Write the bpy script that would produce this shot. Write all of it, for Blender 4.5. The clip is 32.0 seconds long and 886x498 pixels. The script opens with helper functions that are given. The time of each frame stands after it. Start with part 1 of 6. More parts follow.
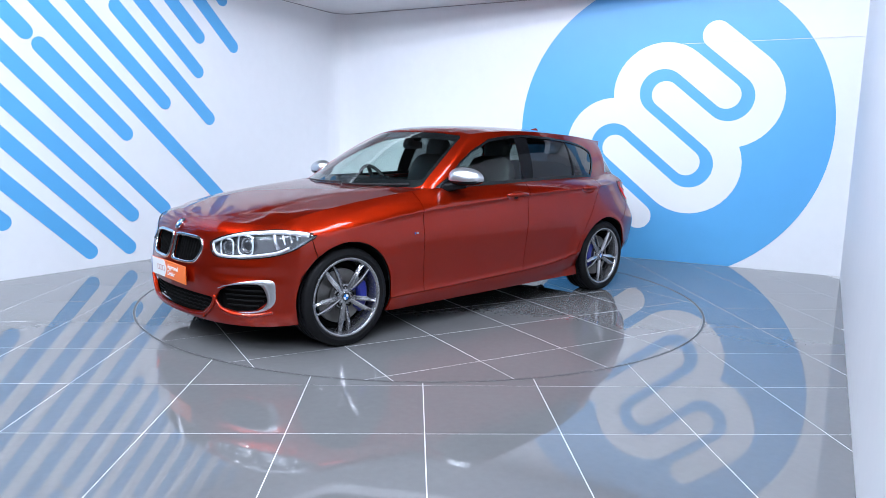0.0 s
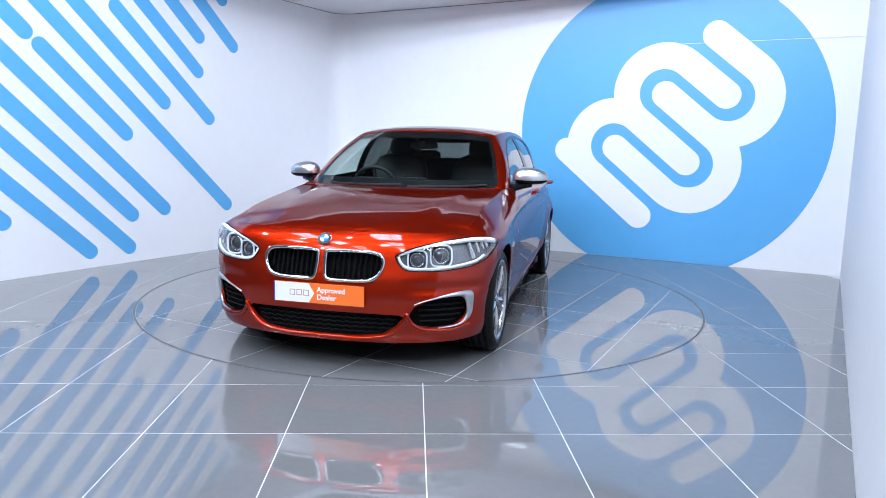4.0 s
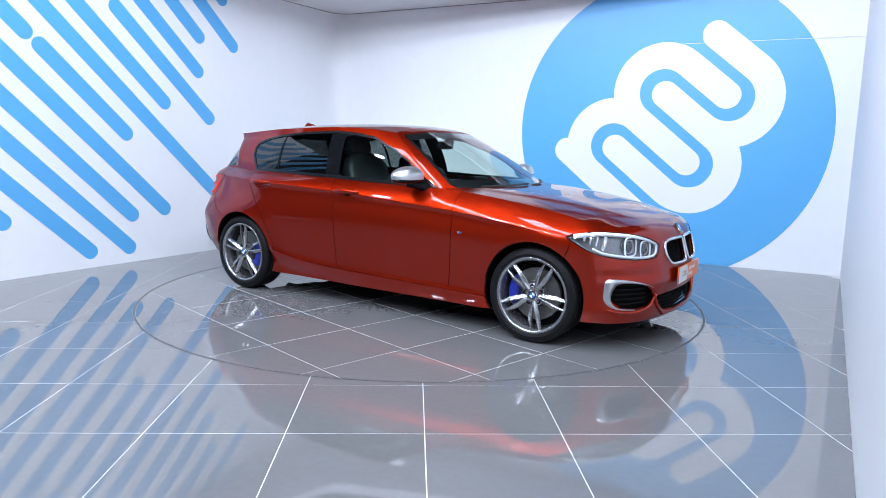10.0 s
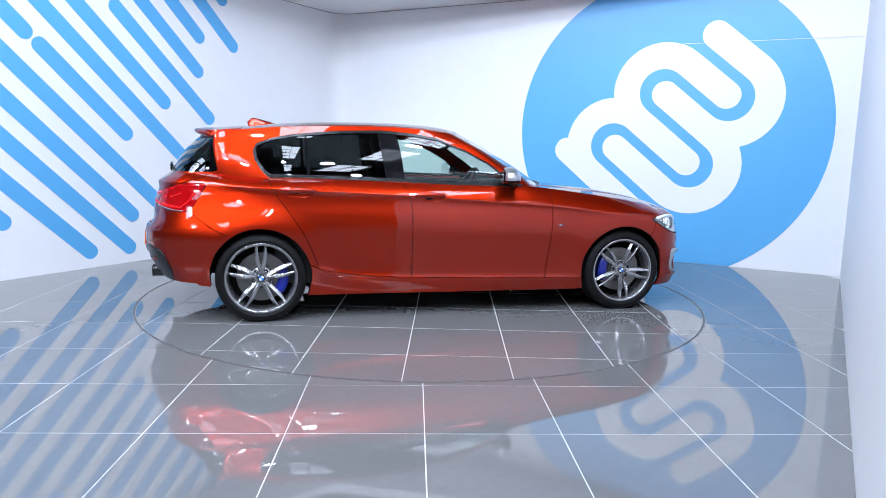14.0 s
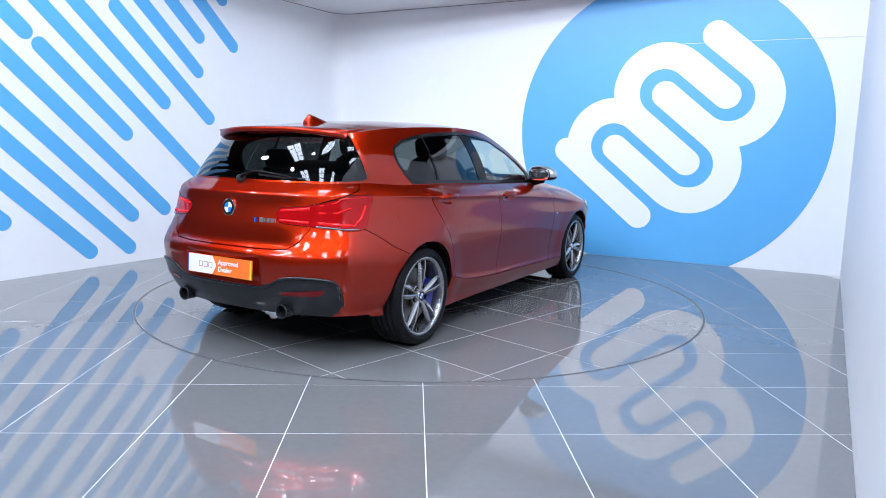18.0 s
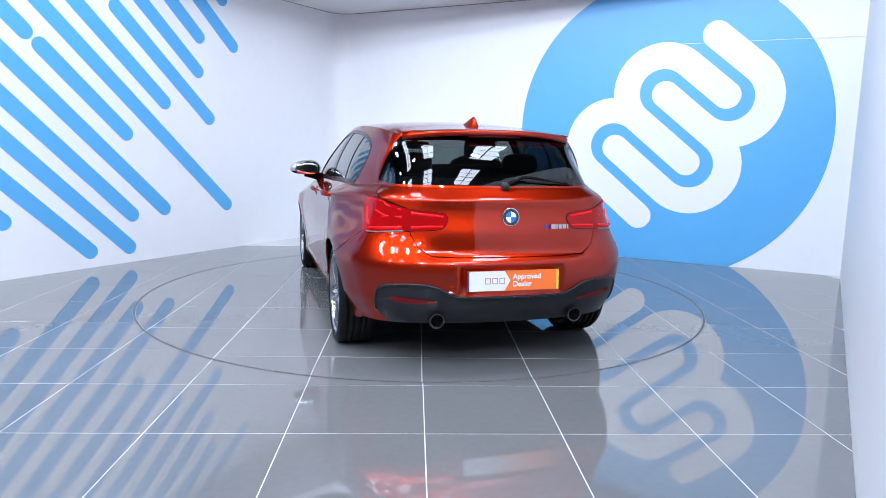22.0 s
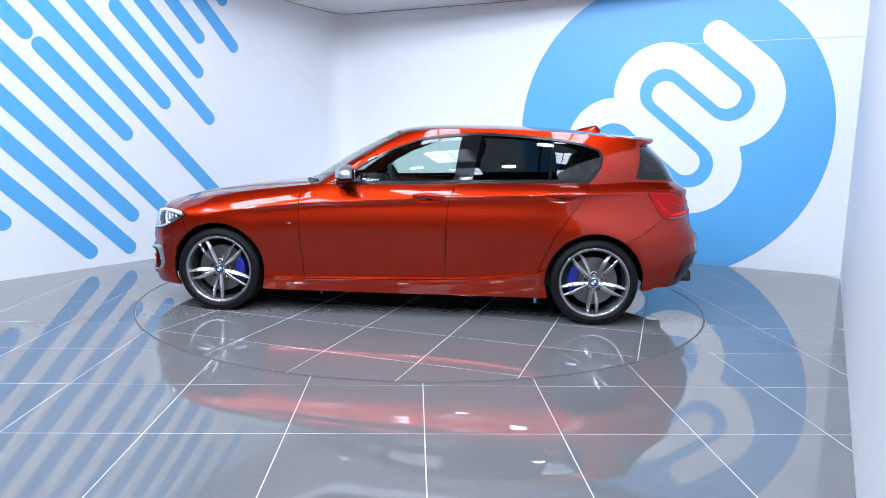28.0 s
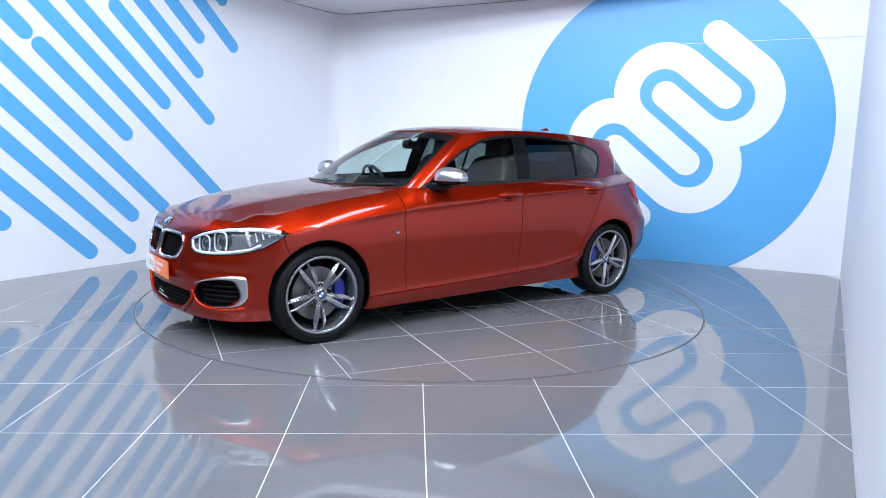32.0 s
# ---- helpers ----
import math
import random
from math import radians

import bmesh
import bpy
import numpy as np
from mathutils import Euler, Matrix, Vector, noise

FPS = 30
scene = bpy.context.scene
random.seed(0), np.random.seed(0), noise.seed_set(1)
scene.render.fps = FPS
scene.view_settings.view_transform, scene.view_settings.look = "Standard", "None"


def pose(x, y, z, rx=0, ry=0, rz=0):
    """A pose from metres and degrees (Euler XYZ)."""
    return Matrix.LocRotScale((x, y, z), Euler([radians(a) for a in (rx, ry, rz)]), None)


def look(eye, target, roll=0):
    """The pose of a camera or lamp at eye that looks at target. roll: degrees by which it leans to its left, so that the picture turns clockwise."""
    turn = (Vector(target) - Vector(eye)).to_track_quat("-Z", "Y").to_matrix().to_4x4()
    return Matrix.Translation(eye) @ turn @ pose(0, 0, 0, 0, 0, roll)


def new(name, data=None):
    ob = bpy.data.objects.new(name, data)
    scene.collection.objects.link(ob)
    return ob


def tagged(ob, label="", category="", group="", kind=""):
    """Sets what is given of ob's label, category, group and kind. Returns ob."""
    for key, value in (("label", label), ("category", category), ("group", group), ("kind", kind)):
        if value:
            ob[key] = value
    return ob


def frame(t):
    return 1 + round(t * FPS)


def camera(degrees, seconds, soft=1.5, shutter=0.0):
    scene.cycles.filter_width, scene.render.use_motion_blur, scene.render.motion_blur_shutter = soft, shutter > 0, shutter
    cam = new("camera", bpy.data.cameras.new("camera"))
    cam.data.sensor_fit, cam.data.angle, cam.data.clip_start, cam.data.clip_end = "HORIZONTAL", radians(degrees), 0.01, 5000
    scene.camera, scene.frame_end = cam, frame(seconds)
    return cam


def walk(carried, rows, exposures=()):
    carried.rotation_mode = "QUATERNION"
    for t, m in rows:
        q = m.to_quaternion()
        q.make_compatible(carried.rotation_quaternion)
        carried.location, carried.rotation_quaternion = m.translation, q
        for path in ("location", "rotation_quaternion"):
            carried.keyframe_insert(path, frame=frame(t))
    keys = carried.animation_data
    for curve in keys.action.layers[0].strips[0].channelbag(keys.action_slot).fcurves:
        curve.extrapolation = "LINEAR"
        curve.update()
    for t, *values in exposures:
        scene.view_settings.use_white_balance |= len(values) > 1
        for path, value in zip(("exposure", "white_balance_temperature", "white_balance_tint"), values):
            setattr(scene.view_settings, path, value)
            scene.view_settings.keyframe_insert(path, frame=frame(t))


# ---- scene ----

# ---------------------------------------------------------------- camera
cam = camera(66.18, 32.0, soft=0.8)
EYE = Vector((0.1625, -5.6251, 1.223))
TILT = 8.637
AIM = EYE + Vector((0, math.cos(radians(TILT)), -math.sin(radians(TILT))))
walk(cam, [(0.0, look(EYE, AIM, 1.21)), (32.0, look(EYE, AIM, 1.21))], [(0.0, 0.0, 5630, 13), (32.0, 0.0, 5630, 13)])

# ---------------------------------------------------------------- plan
# turntable axis at the origin; the studio corner is turned about 30 degrees to the camera
CORNER = Vector((-1.298, 3.865))          # west wall meets north wall
WEST_DIR = Vector((0.5203, 0.8540))       # along the west wall, towards the corner
NORTH_DIR = Vector((0.8955, -0.4451))     # along the north wall, away from the corner
EAST_CORNER = Vector((4.180, 1.142))      # north wall meets east wall
EAST_DIR = Vector((-0.4892, -0.8722))     # along the east wall, towards the viewer
WEST_IN = Vector((0.8540, -0.5203))       # inward normals
NORTH_IN = Vector((-0.4451, -0.8955))
EAST_IN = Vector((-0.8722, 0.4892))
CEIL = 2.93
TABLE_R = 2.228
TILE = 0.5932
HALL_Z = 6.6
WALL_TOP = 3.05

# turntable angle in degrees over time
TURN = [
    (0, -136.89), (0.5, -136.82), (1, -135.57), (1.5, -132.63), (2, -127.99), (2.5, -122.22),
    (3, -116.1), (3.5, -110.29), (4.5, -98.55), (5.5, -86.51), (6, -80.42), (7, -68.59),
    (8, -56.76), (9, -44.96), (10, -33.18), (11, -21.71), (12, -10.27), (13, 1.34),
    (14, 13.3), (15.5, 31.77), (17, 48.6), (18, 59.51), (19, 70.98), (20, 82.55),
    (21, 94.24), (22, 105.92), (23, 117.56), (24, 129.08), (25, 140.3), (26.5, 157.62),
    (28, 175.5), (29, 187.77), (30, 199.48), (30.5, 205.04), (31, 210.39), (31.5, 214.51),
    (32, 217.33),
]

# ---------------------------------------------------------------- world and light
world = bpy.data.worlds.new("hall_air")
scene.world = world
world.use_nodes = True
world.node_tree.nodes["Background"].inputs[0].default_value = (0.6, 0.7, 0.85, 1)
world.node_tree.nodes["Background"].inputs[1].default_value = 0.05

ROOFLIGHTS = [(x, y) for y in (-9.6, -5.4, -1.6) for x in (-6.9, -3.9, -0.9, 2.1, 5.1) if y < -5 or -5 < x < 3]
for lx, ly in ROOFLIGHTS:
    lamp_data = bpy.data.lights.new("rooflight_lamp", "AREA")
    lamp_data.shape, lamp_data.size, lamp_data.size_y = "RECTANGLE", 0.94, 2.36
    lamp_data.energy, lamp_data.color = 56, (0.93, 0.97, 1.0)
    lamp = new("rooflight_lamp", lamp_data)
    lamp.matrix_world = pose(lx, ly, HALL_Z - 0.04)

# floodlights hung over and in front of the turntable, aimed at it
FLOODS = [(-4.6, -4.3), (-2.9, -4.7), (-1.2, -5.0), (0.5, -5.2), (-3.4, -2.9), (-5.4, -7.4), (-3.0, -7.7), (-0.6, -7.9), (1.8, -7.9), (-4.2, -1.2), (-1.6, -2.2), (1.2, -2.2)]
FLOOD_Z = 4.4


def flood_aim(x, y):
    """Lamps on the far left are turned across to the east wall, one to the corner, the others to the back wall."""
    if (x, y) == (-1.6, -2.2):
        return Vector((-1.6, 3.2, 1.7))
    return Vector((2.4, -1.8, 1.0)) if x < -2.5 and y > -5 else Vector((0.35 * x + 0.3, 1.2, 1.2))


for lx, ly in FLOODS:
    lamp_data = bpy.data.lights.new("floodlight_lamp", "AREA")
    lamp_data.shape, lamp_data.size = "DISK", 0.24
    lamp_data.energy, lamp_data.color = 46, (0.95, 0.97, 1.0)
    lamp = new("floodlight_lamp", lamp_data)
    eye = Vector((lx, ly, FLOOD_Z))
    aim = flood_aim(lx, ly)
    lamp.matrix_world = look(eye + (aim - eye).normalized() * 0.09, aim)

# ---------------------------------------------------------------- helpers


def part(name, bm, material, parent=None, label="", smooth=False, mats=()):
    """Links a bmesh as one mesh object, under a thing where one is given."""
    me = bpy.data.meshes.new(name)
    bm.to_mesh(me)
    bm.free()
    for m in (material, *mats):
        me.materials.append(m)
    if smooth:
        me.polygons.foreach_set("use_smooth", [True] * len(me.polygons))
    ob = new(name, me)
    if parent:
        ob.parent = parent
    if label:
        ob["label"] = label
    return ob


def empty(name, x=0, y=0, z=0):
    ob = new(name)
    ob.empty_display_size = 0.1
    ob.matrix_basis = pose(x, y, z)
    return ob


def box_into(bm, x0, x1, y0, y1, z0, z1, m=None):
    vs = [bm.verts.new(v) for v in ((x0, y0, z0), (x1, y0, z0), (x1, y1, z0), (x0, y1, z0), (x0, y0, z1), (x1, y0, z1), (x1, y1, z1), (x0, y1, z1))]
    if m:
        for v in vs:
            v.co = m @ v.co
    for f in ((3, 2, 1, 0), (4, 5, 6, 7), (0, 1, 5, 4), (1, 2, 6, 5), (2, 3, 7, 6), (3, 0, 4, 7)):
        bm.faces.new([vs[i] for i in f])
    return vs


def slab_into(bm, outline, z0, z1, m=None, bevel=0.0):
    """A flat plate from a plan outline (counter-clockwise), with a small chamfer round its top."""
    n = len(outline)
    c = Vector((sum(p[0] for p in outline) / n, sum(p[1] for p in outline) / n))
    rings = []
    for z, shrink in ((z0, 0.0), (z1 - bevel, 0.0), (z1, bevel)) if bevel else ((z0, 0.0), (z1, 0.0)):
        ring = []
        for i, p in enumerate(outline):
            q = Vector(p[:2])
            if shrink:
                a, b = Vector(outline[i - 1][:2]), Vector(outline[(i + 1) % n][:2])
                e = (b - a)
                e = Vector((-e.y, e.x)).normalized() if e.length > 1e-6 else (c - q).normalized()
                q = q + e * shrink * 1.2
            co = Vector((q.x, q.y, z))
            ring.append(bm.verts.new(m @ co if m else co))
        rings.append(ring)
    bm.faces.new(rings[-1])
    for lo, hi in zip(rings, rings[1:]):
        for i in range(n):
            j = (i + 1) % n
            bm.faces.new((lo[i], lo[j], hi[j], hi[i]))


def lathe(profile, n=64, axis="y", m=None):
    """A body of revolution from (radius, along) pairs."""
    bm = bmesh.new()
    rings = []
    for r, a in profile:
        ring = []
        for j in range(n):
            t = 2 * math.pi * j / n
            co = Vector((r * math.cos(t), a, r * math.sin(t))) if axis == "y" else (Vector((a, r * math.cos(t), r * math.sin(t))) if axis == "x" else Vector((r * math.cos(t), r * math.sin(t), a)))
            ring.append(bm.verts.new(m @ co if m else co))
        rings.append(ring)
    for a, b in zip(rings, rings[1:]):
        for j in range(n):
            bm.faces.new((a[j], a[(j + 1) % n], b[(j + 1) % n], b[j]))
    bmesh.ops.remove_doubles(bm, verts=bm.verts, dist=1e-6)
    bmesh.ops.recalc_face_normals(bm, faces=bm.faces)
    return bm


def material(name, colour, rough=0.5, metal=0.0, coat=0.0, grain=0.0, grain_scale=40.0, bump=0.0, bump_scale=60.0, rough_var=0.0, ior=1.5, per_object=0.0, spec=0.5):
    m = bpy.data.materials.new(name)
    m.use_nodes = True
    nt = m.node_tree
    b = nt.nodes["Principled BSDF"]
    b.inputs["Base Color"].default_value = (*colour, 1)
    b.inputs["Roughness"].default_value = rough
    b.inputs["Metallic"].default_value = metal
    b.inputs["IOR"].default_value = ior
    b.inputs["Specular IOR Level"].default_value = spec
    if coat:
        b.inputs["Coat Weight"].default_value = coat
        b.inputs["Coat Roughness"].default_value = 0.02
    tex = nt.nodes.new("ShaderNodeTexCoord")
    if grain or per_object:
        fine = nt.nodes.new("ShaderNodeTexNoise")
        fine.inputs["Scale"].default_value, fine.inputs["Detail"].default_value = grain_scale, 6
        nt.links.new(tex.outputs["Object"], fine.inputs["Vector"])
        big = nt.nodes.new("ShaderNodeTexNoise")
        big.inputs["Scale"].default_value, big.inputs["Detail"].default_value = grain_scale * 0.07, 3
        nt.links.new(tex.outputs["Object"], big.inputs["Vector"])
        add = nt.nodes.new("ShaderNodeMath")
        add.operation = "ADD"
        nt.links.new(fine.outputs["Fac"], add.inputs[0])
        nt.links.new(big.outputs["Fac"], add.inputs[1])
        span = nt.nodes.new("ShaderNodeMapRange")
        span.inputs["From Min"].default_value, span.inputs["From Max"].default_value = 0.6, 1.4
        span.inputs["To Min"].default_value, span.inputs["To Max"].default_value = 1 - grain, 1 + grain
        nt.links.new(add.outputs[0], span.inputs["Value"])
        last = span.outputs[0]
        if per_object:
            info = nt.nodes.new("ShaderNodeObjectInfo")
            shift = nt.nodes.new("ShaderNodeMapRange")
            shift.inputs["To Min"].default_value, shift.inputs["To Max"].default_value = 1 - per_object, 1 + per_object
            nt.links.new(info.outputs["Random"], shift.inputs["Value"])
            mul = nt.nodes.new("ShaderNodeMath")
            mul.operation = "MULTIPLY"
            nt.links.new(last, mul.inputs[0])
            nt.links.new(shift.outputs[0], mul.inputs[1])
            last = mul.outputs[0]
        scale = nt.nodes.new("ShaderNodeVectorMath")
        scale.operation = "SCALE"
        scale.inputs[0].default_value = colour
        nt.links.new(last, scale.inputs["Scale"])
        nt.links.new(scale.outputs[0], b.inputs["Base Color"])
        if rough_var:
            rr = nt.nodes.new("ShaderNodeMapRange")
            rr.inputs["From Min"].default_value, rr.inputs["From Max"].default_value = 0.3, 0.7
            rr.inputs["To Min"].default_value, rr.inputs["To Max"].default_value = max(0, rough - rough_var), rough + rough_var
            nt.links.new(big.outputs["Fac"], rr.inputs["Value"])
            nt.links.new(rr.outputs[0], b.inputs["Roughness"])
    if bump:
        bn = nt.nodes.new("ShaderNodeTexNoise")
        bn.inputs["Scale"].default_value, bn.inputs["Detail"].default_value = bump_scale, 4
        nt.links.new(tex.outputs["Object"], bn.inputs["Vector"])
        bp = nt.nodes.new("ShaderNodeBump")
        bp.inputs["Strength"].default_value, bp.inputs["Distance"].default_value = bump, 0.01
        nt.links.new(bn.outputs["Fac"], bp.inputs["Height"])
        nt.links.new(bp.outputs[0], b.inputs["Normal"])
    return m


def glow(name, colour, strength):
    m = bpy.data.materials.new(name)
    m.use_nodes = True
    b = m.node_tree.nodes["Principled BSDF"]
    b.inputs["Base Color"].default_value = (*colour, 1)
    b.inputs["Emission Color"].default_value = (*colour, 1)
    b.inputs["Emission Strength"].default_value = strength
    return m


# ---------------------------------------------------------------- materials
M_WALL = material("white_wall_paint", (0.80, 0.81, 0.82), 0.45, grain=0.02, grain_scale=9, bump=0.03, bump_scale=180)
M_BLUE = material("sky_blue_vinyl", (0.12, 0.40, 0.73), 0.38, grain=0.03, grain_scale=6)
M_WHITE = material("white_vinyl", (0.80, 0.81, 0.82), 0.4, grain=0.015, grain_scale=6)
M_CEIL = material("off_white_soffit", (0.70, 0.70, 0.71), 0.6, grain=0.03, grain_scale=8)
M_TILE = material("polished_grey_porcelain", (0.150, 0.150, 0.150), 0.02, grain=0.06, grain_scale=26, rough_var=0.004, per_object=0.05, ior=1.72)
M_GROUT = material("white_grout", (0.55, 0.55, 0.55), 0.8, grain=0.1, grain_scale=60)
M_STEEL = material("steel_edge", (0.32, 0.32, 0.32), 0.35, metal=1.0)
M_GAP = material("dark_gap", (0.008, 0.008, 0.008), 0.7, spec=0.08)
M_HALL = material("hall_grey_cladding", (0.09, 0.092, 0.095), 0.6, grain=0.1, grain_scale=4)
M_HALLTOP = material("hall_roof_sheet", (0.07, 0.07, 0.072), 0.6, grain=0.1, grain_scale=4)
M_PANE = glow("rooflight_sheet", (0.93, 0.97, 1.0), 6.0)
M_BAR = material("rooflight_bar", (0.05, 0.05, 0.05), 0.6)

# ---------------------------------------------------------------- floor
bm = bmesh.new()
slab_into(bm, [(-13, -13), (13, -13), (13, 9), (-13, 9)], -0.2, -0.0008)
floor = part("floor", bm, M_GROUT)
tagged(floor, "polished grey porcelain tile floor with white grout lines", "floor", kind="structure")

for x0, x1, y0, y1 in ((-13, 13, -13, -3.8), (-13, -5.3, -3.8, 9)):
    bm = bmesh.new()
    box_into(bm, x0, x1, y0, y1, -0.05, -0.0002)
    tagged(part("floor_hall", bm, M_TILE), "polished grey floor of the hall", "floor", kind="structure")

bm = bmesh.new()
out_a, out_b = EAST_CORNER + EAST_DIR * 5.6 - EAST_IN * 0.1, EAST_CORNER - EAST_IN * 0.1
slab_into(bm, [out_a, (13, out_a.y), (13, 9), (out_b.x, 9), out_b], -0.05, -0.0002)
tagged(part("floor_hall", bm, M_TILE), "polished grey floor of the hall", "floor", kind="structure")

GRID = radians(2.584)
GU, GV = Vector((math.cos(GRID), math.sin(GRID))), Vector((-math.sin(GRID), math.cos(GRID)))
U0, V0 = -1.215, -2.8625
GROUT = 0.0043


def circle_split(square, radius, inside):
    """A square's outline cut by the circle about the origin: the part inside it, or the part outside."""
    pts = []
    n = len(square)
    for i in range(n):
        a, b = square[i], square[(i + 1) % n]
        pts.append((a, False))
        d = b - a
        A, B, C = d.dot(d), 2 * a.dot(d), a.dot(a) - radius * radius
        disc = B * B - 4 * A * C
        if disc > 0:
            for t in sorted(((-B - math.sqrt(disc)) / (2 * A), (-B + math.sqrt(disc)) / (2 * A))):
                if 1e-5 < t < 1 - 1e-5:
                    pts.append((a + d * t, True))
    def keep(p, on):
        return on or ((p.length < radius) == inside)
    kept = [keep(*p) for p in pts]
    if all(kept) and not any(on for _, on in pts):
        return [p for p, _ in pts]
    if not any(k and not on for k, (_, on) in zip(kept, pts)):
        return None
    out = []
    m = len(pts)
    start = next(i for i in range(m) if kept[i] and not pts[i][1])
    order = [(start + i) % m for i in range(m)]
    for idx, i in enumerate(order):
        if not kept[i]:
            continue
        p, on = pts[i]
        out.append(p)
        nxt = order[(idx + 1) % m]
        # leaving the kept side along the circle
        if on and not kept[nxt] or (on and pts[nxt][1] and keep((p + pts[nxt][0]) / 2, False) is False):
            k = (idx + 1) % m
            while not pts[order[k]][1]:
                k = (k + 1) % m
            q = pts[order[k]][0]
            a0, a1 = math.atan2(p.y, p.x), math.atan2(q.y, q.x)
            d = (a1 - a0 + math.pi) % (2 * math.pi) - math.pi
            steps = max(2, int(abs(d) / radians(1.5)))
            out += [Vector((math.cos(a0 + d * s / steps), math.sin(a0 + d * s / steps))) * radius for s in range(1, steps)]
    return out


def lay_tiles(parent, gu, gv, u0, v0, reach, radius, inside, name):
    lo, hi = -reach, reach
    shared = None
    for i in range(lo, hi):
        for j in range(lo, hi):
            g = GROUT / 2
            ua, ub = u0 + i * TILE + g, u0 + (i + 1) * TILE - g
            va, vb = v0 + j * TILE + g, v0 + (j + 1) * TILE - g
            sq = [gu * u + gv * v for u, v in ((ua, va), (ub, va), (ub, vb), (ua, vb))]
            mid = gu * ((ua + ub) / 2) + gv * ((va + vb) / 2)
            if not inside and ((mid - CORNER).dot(WEST_IN) < -0.35 or (mid - CORNER).dot(NORTH_IN) < -0.35 or (mid - EAST_CORNER).dot(EAST_IN) < -0.35 or mid.y < -4.0 or mid.x < -5.2):
                continue
            whole = all((p.length < radius) == inside for p in sq) and (inside or mid.length > radius + 0.45)
            outline = sq if whole else circle_split(sq, radius, inside)
            if not outline or len(outline) < 3:
                continue
            if whole:
                if shared is None:
                    bm = bmesh.new()
                    h = TILE / 2 - g
                    slab_into(bm, [(-h, -h), (h, -h), (h, h), (-h, h)], -0.012, 0.0, bevel=0.0012)
                    ob = part(name, bm, M_TILE, parent)
                    shared = ob.data
                else:
                    ob = new(name, shared)
                    ob.parent = parent
                ob.matrix_basis = Matrix.Translation((mid.x, mid.y, 0)) @ Matrix.Rotation(math.atan2(gu.y, gu.x) + (i * 7 + j * 3) % 4 * math.pi / 2, 4, "Z")
            else:
                bm = bmesh.new()
                slab_into(bm, outline, -0.012, 0.0)
                part(name, bm, M_TILE, parent)


# ---------------------------------------------------------------- walls


def wall_slab(name, p, q, inward, z0, z1, thick, label, mat=M_WALL):
    bm = bmesh.new()
    o = -inward * thick
    slab_into(bm, [p, p + o, q + o, q] if (q - p).cross(inward) > 0 else [p, q, q + o, p + o], z0, z1)
    bmesh.ops.recalc_face_normals(bm, faces=bm.faces)
    return tagged(part(name, bm, mat), label, "wall", kind="structure")


COVE = 0.28
wall_slab("wall_west", CORNER - WEST_DIR * COVE, CORNER - WEST_DIR * 4.8, WEST_IN, 0, WALL_TOP, 0.15, "white painted studio wall with blue diagonal bars")
wall_slab("wall_north", CORNER + NORTH_DIR * COVE, EAST_CORNER, NORTH_IN, 0, WALL_TOP, 0.15, "white painted studio wall with a large blue disc")
wall_slab("wall_east", EAST_CORNER, EAST_CORNER + EAST_DIR * 6.05, EAST_IN, 0, WALL_TOP, 0.15, "plain white painted studio wall beside the turntable")
# rounded corner between west and north walls
bm = bmesh.new()
pts = []
a, b = CORNER - WEST_DIR * COVE, CORNER + NORTH_DIR * COVE
for i in range(13):
    t = i / 12
    pts.append(a * (1 - t) ** 2 + CORNER * 2 * t * (1 - t) + b * t * t)
back = [CORNER + (CORNER - Vector((0, 0))).normalized() * 0.25]
lo = [bm.verts.new((p.x, p.y, 0)) for p in pts + back]
hi = [bm.verts.new((p.x, p.y, WALL_TOP)) for p in pts + back]
for i in range(len(lo)):
    j = (i + 1) % len(lo)
    bm.faces.new((lo[i], lo[j], hi[j], hi[i]))
bm.faces.new(hi)
bm.faces.new(list(reversed(lo)))
bmesh.ops.recalc_face_normals(bm, faces=bm.faces)
tagged(part("wall_corner", bm, M_WALL, smooth=False), "rounded white plaster corner between two studio walls", "wall", kind="structure")

# low soffit in the corner, open towards the hall
bm = bmesh.new()
w = CORNER - WEST_DIR * 3.4
e = EAST_CORNER + EAST_DIR * 0.2
soff = [CORNER - WEST_IN * 0.1 - NORTH_IN * 0.1, w - WEST_IN * 0.1, w + WEST_IN * 0.30, CORNER - WEST_DIR * 1.3 + WEST_IN * 0.95,
        CORNER + NORTH_DIR * 1.6 + NORTH_IN * 1.15, CORNER + NORTH_DIR * 4.4 + NORTH_IN * 0.40, EAST_CORNER + NORTH_IN * 0.2 + NORTH_DIR * 0.1, EAST_CORNER - NORTH_IN * 0.1 + NORTH_DIR * 0.1]
slab_into(bm, soff, CEIL, CEIL + 0.12)
bmesh.ops.holes_fill(bm, edges=bm.edges)
bmesh.ops.recalc_face_normals(bm, faces=bm.faces)
tagged(part("ceiling", bm, M_CEIL), "off-white lowered soffit over the studio corner", "ceiling", kind="structure")

# thin joint where the soffit meets the walls
bm = bmesh.new()
for p, q, n in ((CORNER - WEST_DIR * COVE, w, WEST_IN), (CORNER + NORTH_DIR * COVE, EAST_CORNER, NORTH_IN), *((a1, b1, (WEST_IN + NORTH_IN).normalized()) for a1, b1 in zip(pts, pts[1:]))):
    slab_into(bm, [p, q, q + n * 0.005, p + n * 0.005], CEIL - 0.007, CEIL)
bmesh.ops.recalc_face_normals(bm, faces=bm.faces)
tagged(part("trim_soffit", bm, M_STEEL), "thin grey joint between wall and soffit", "trim", kind="structure")

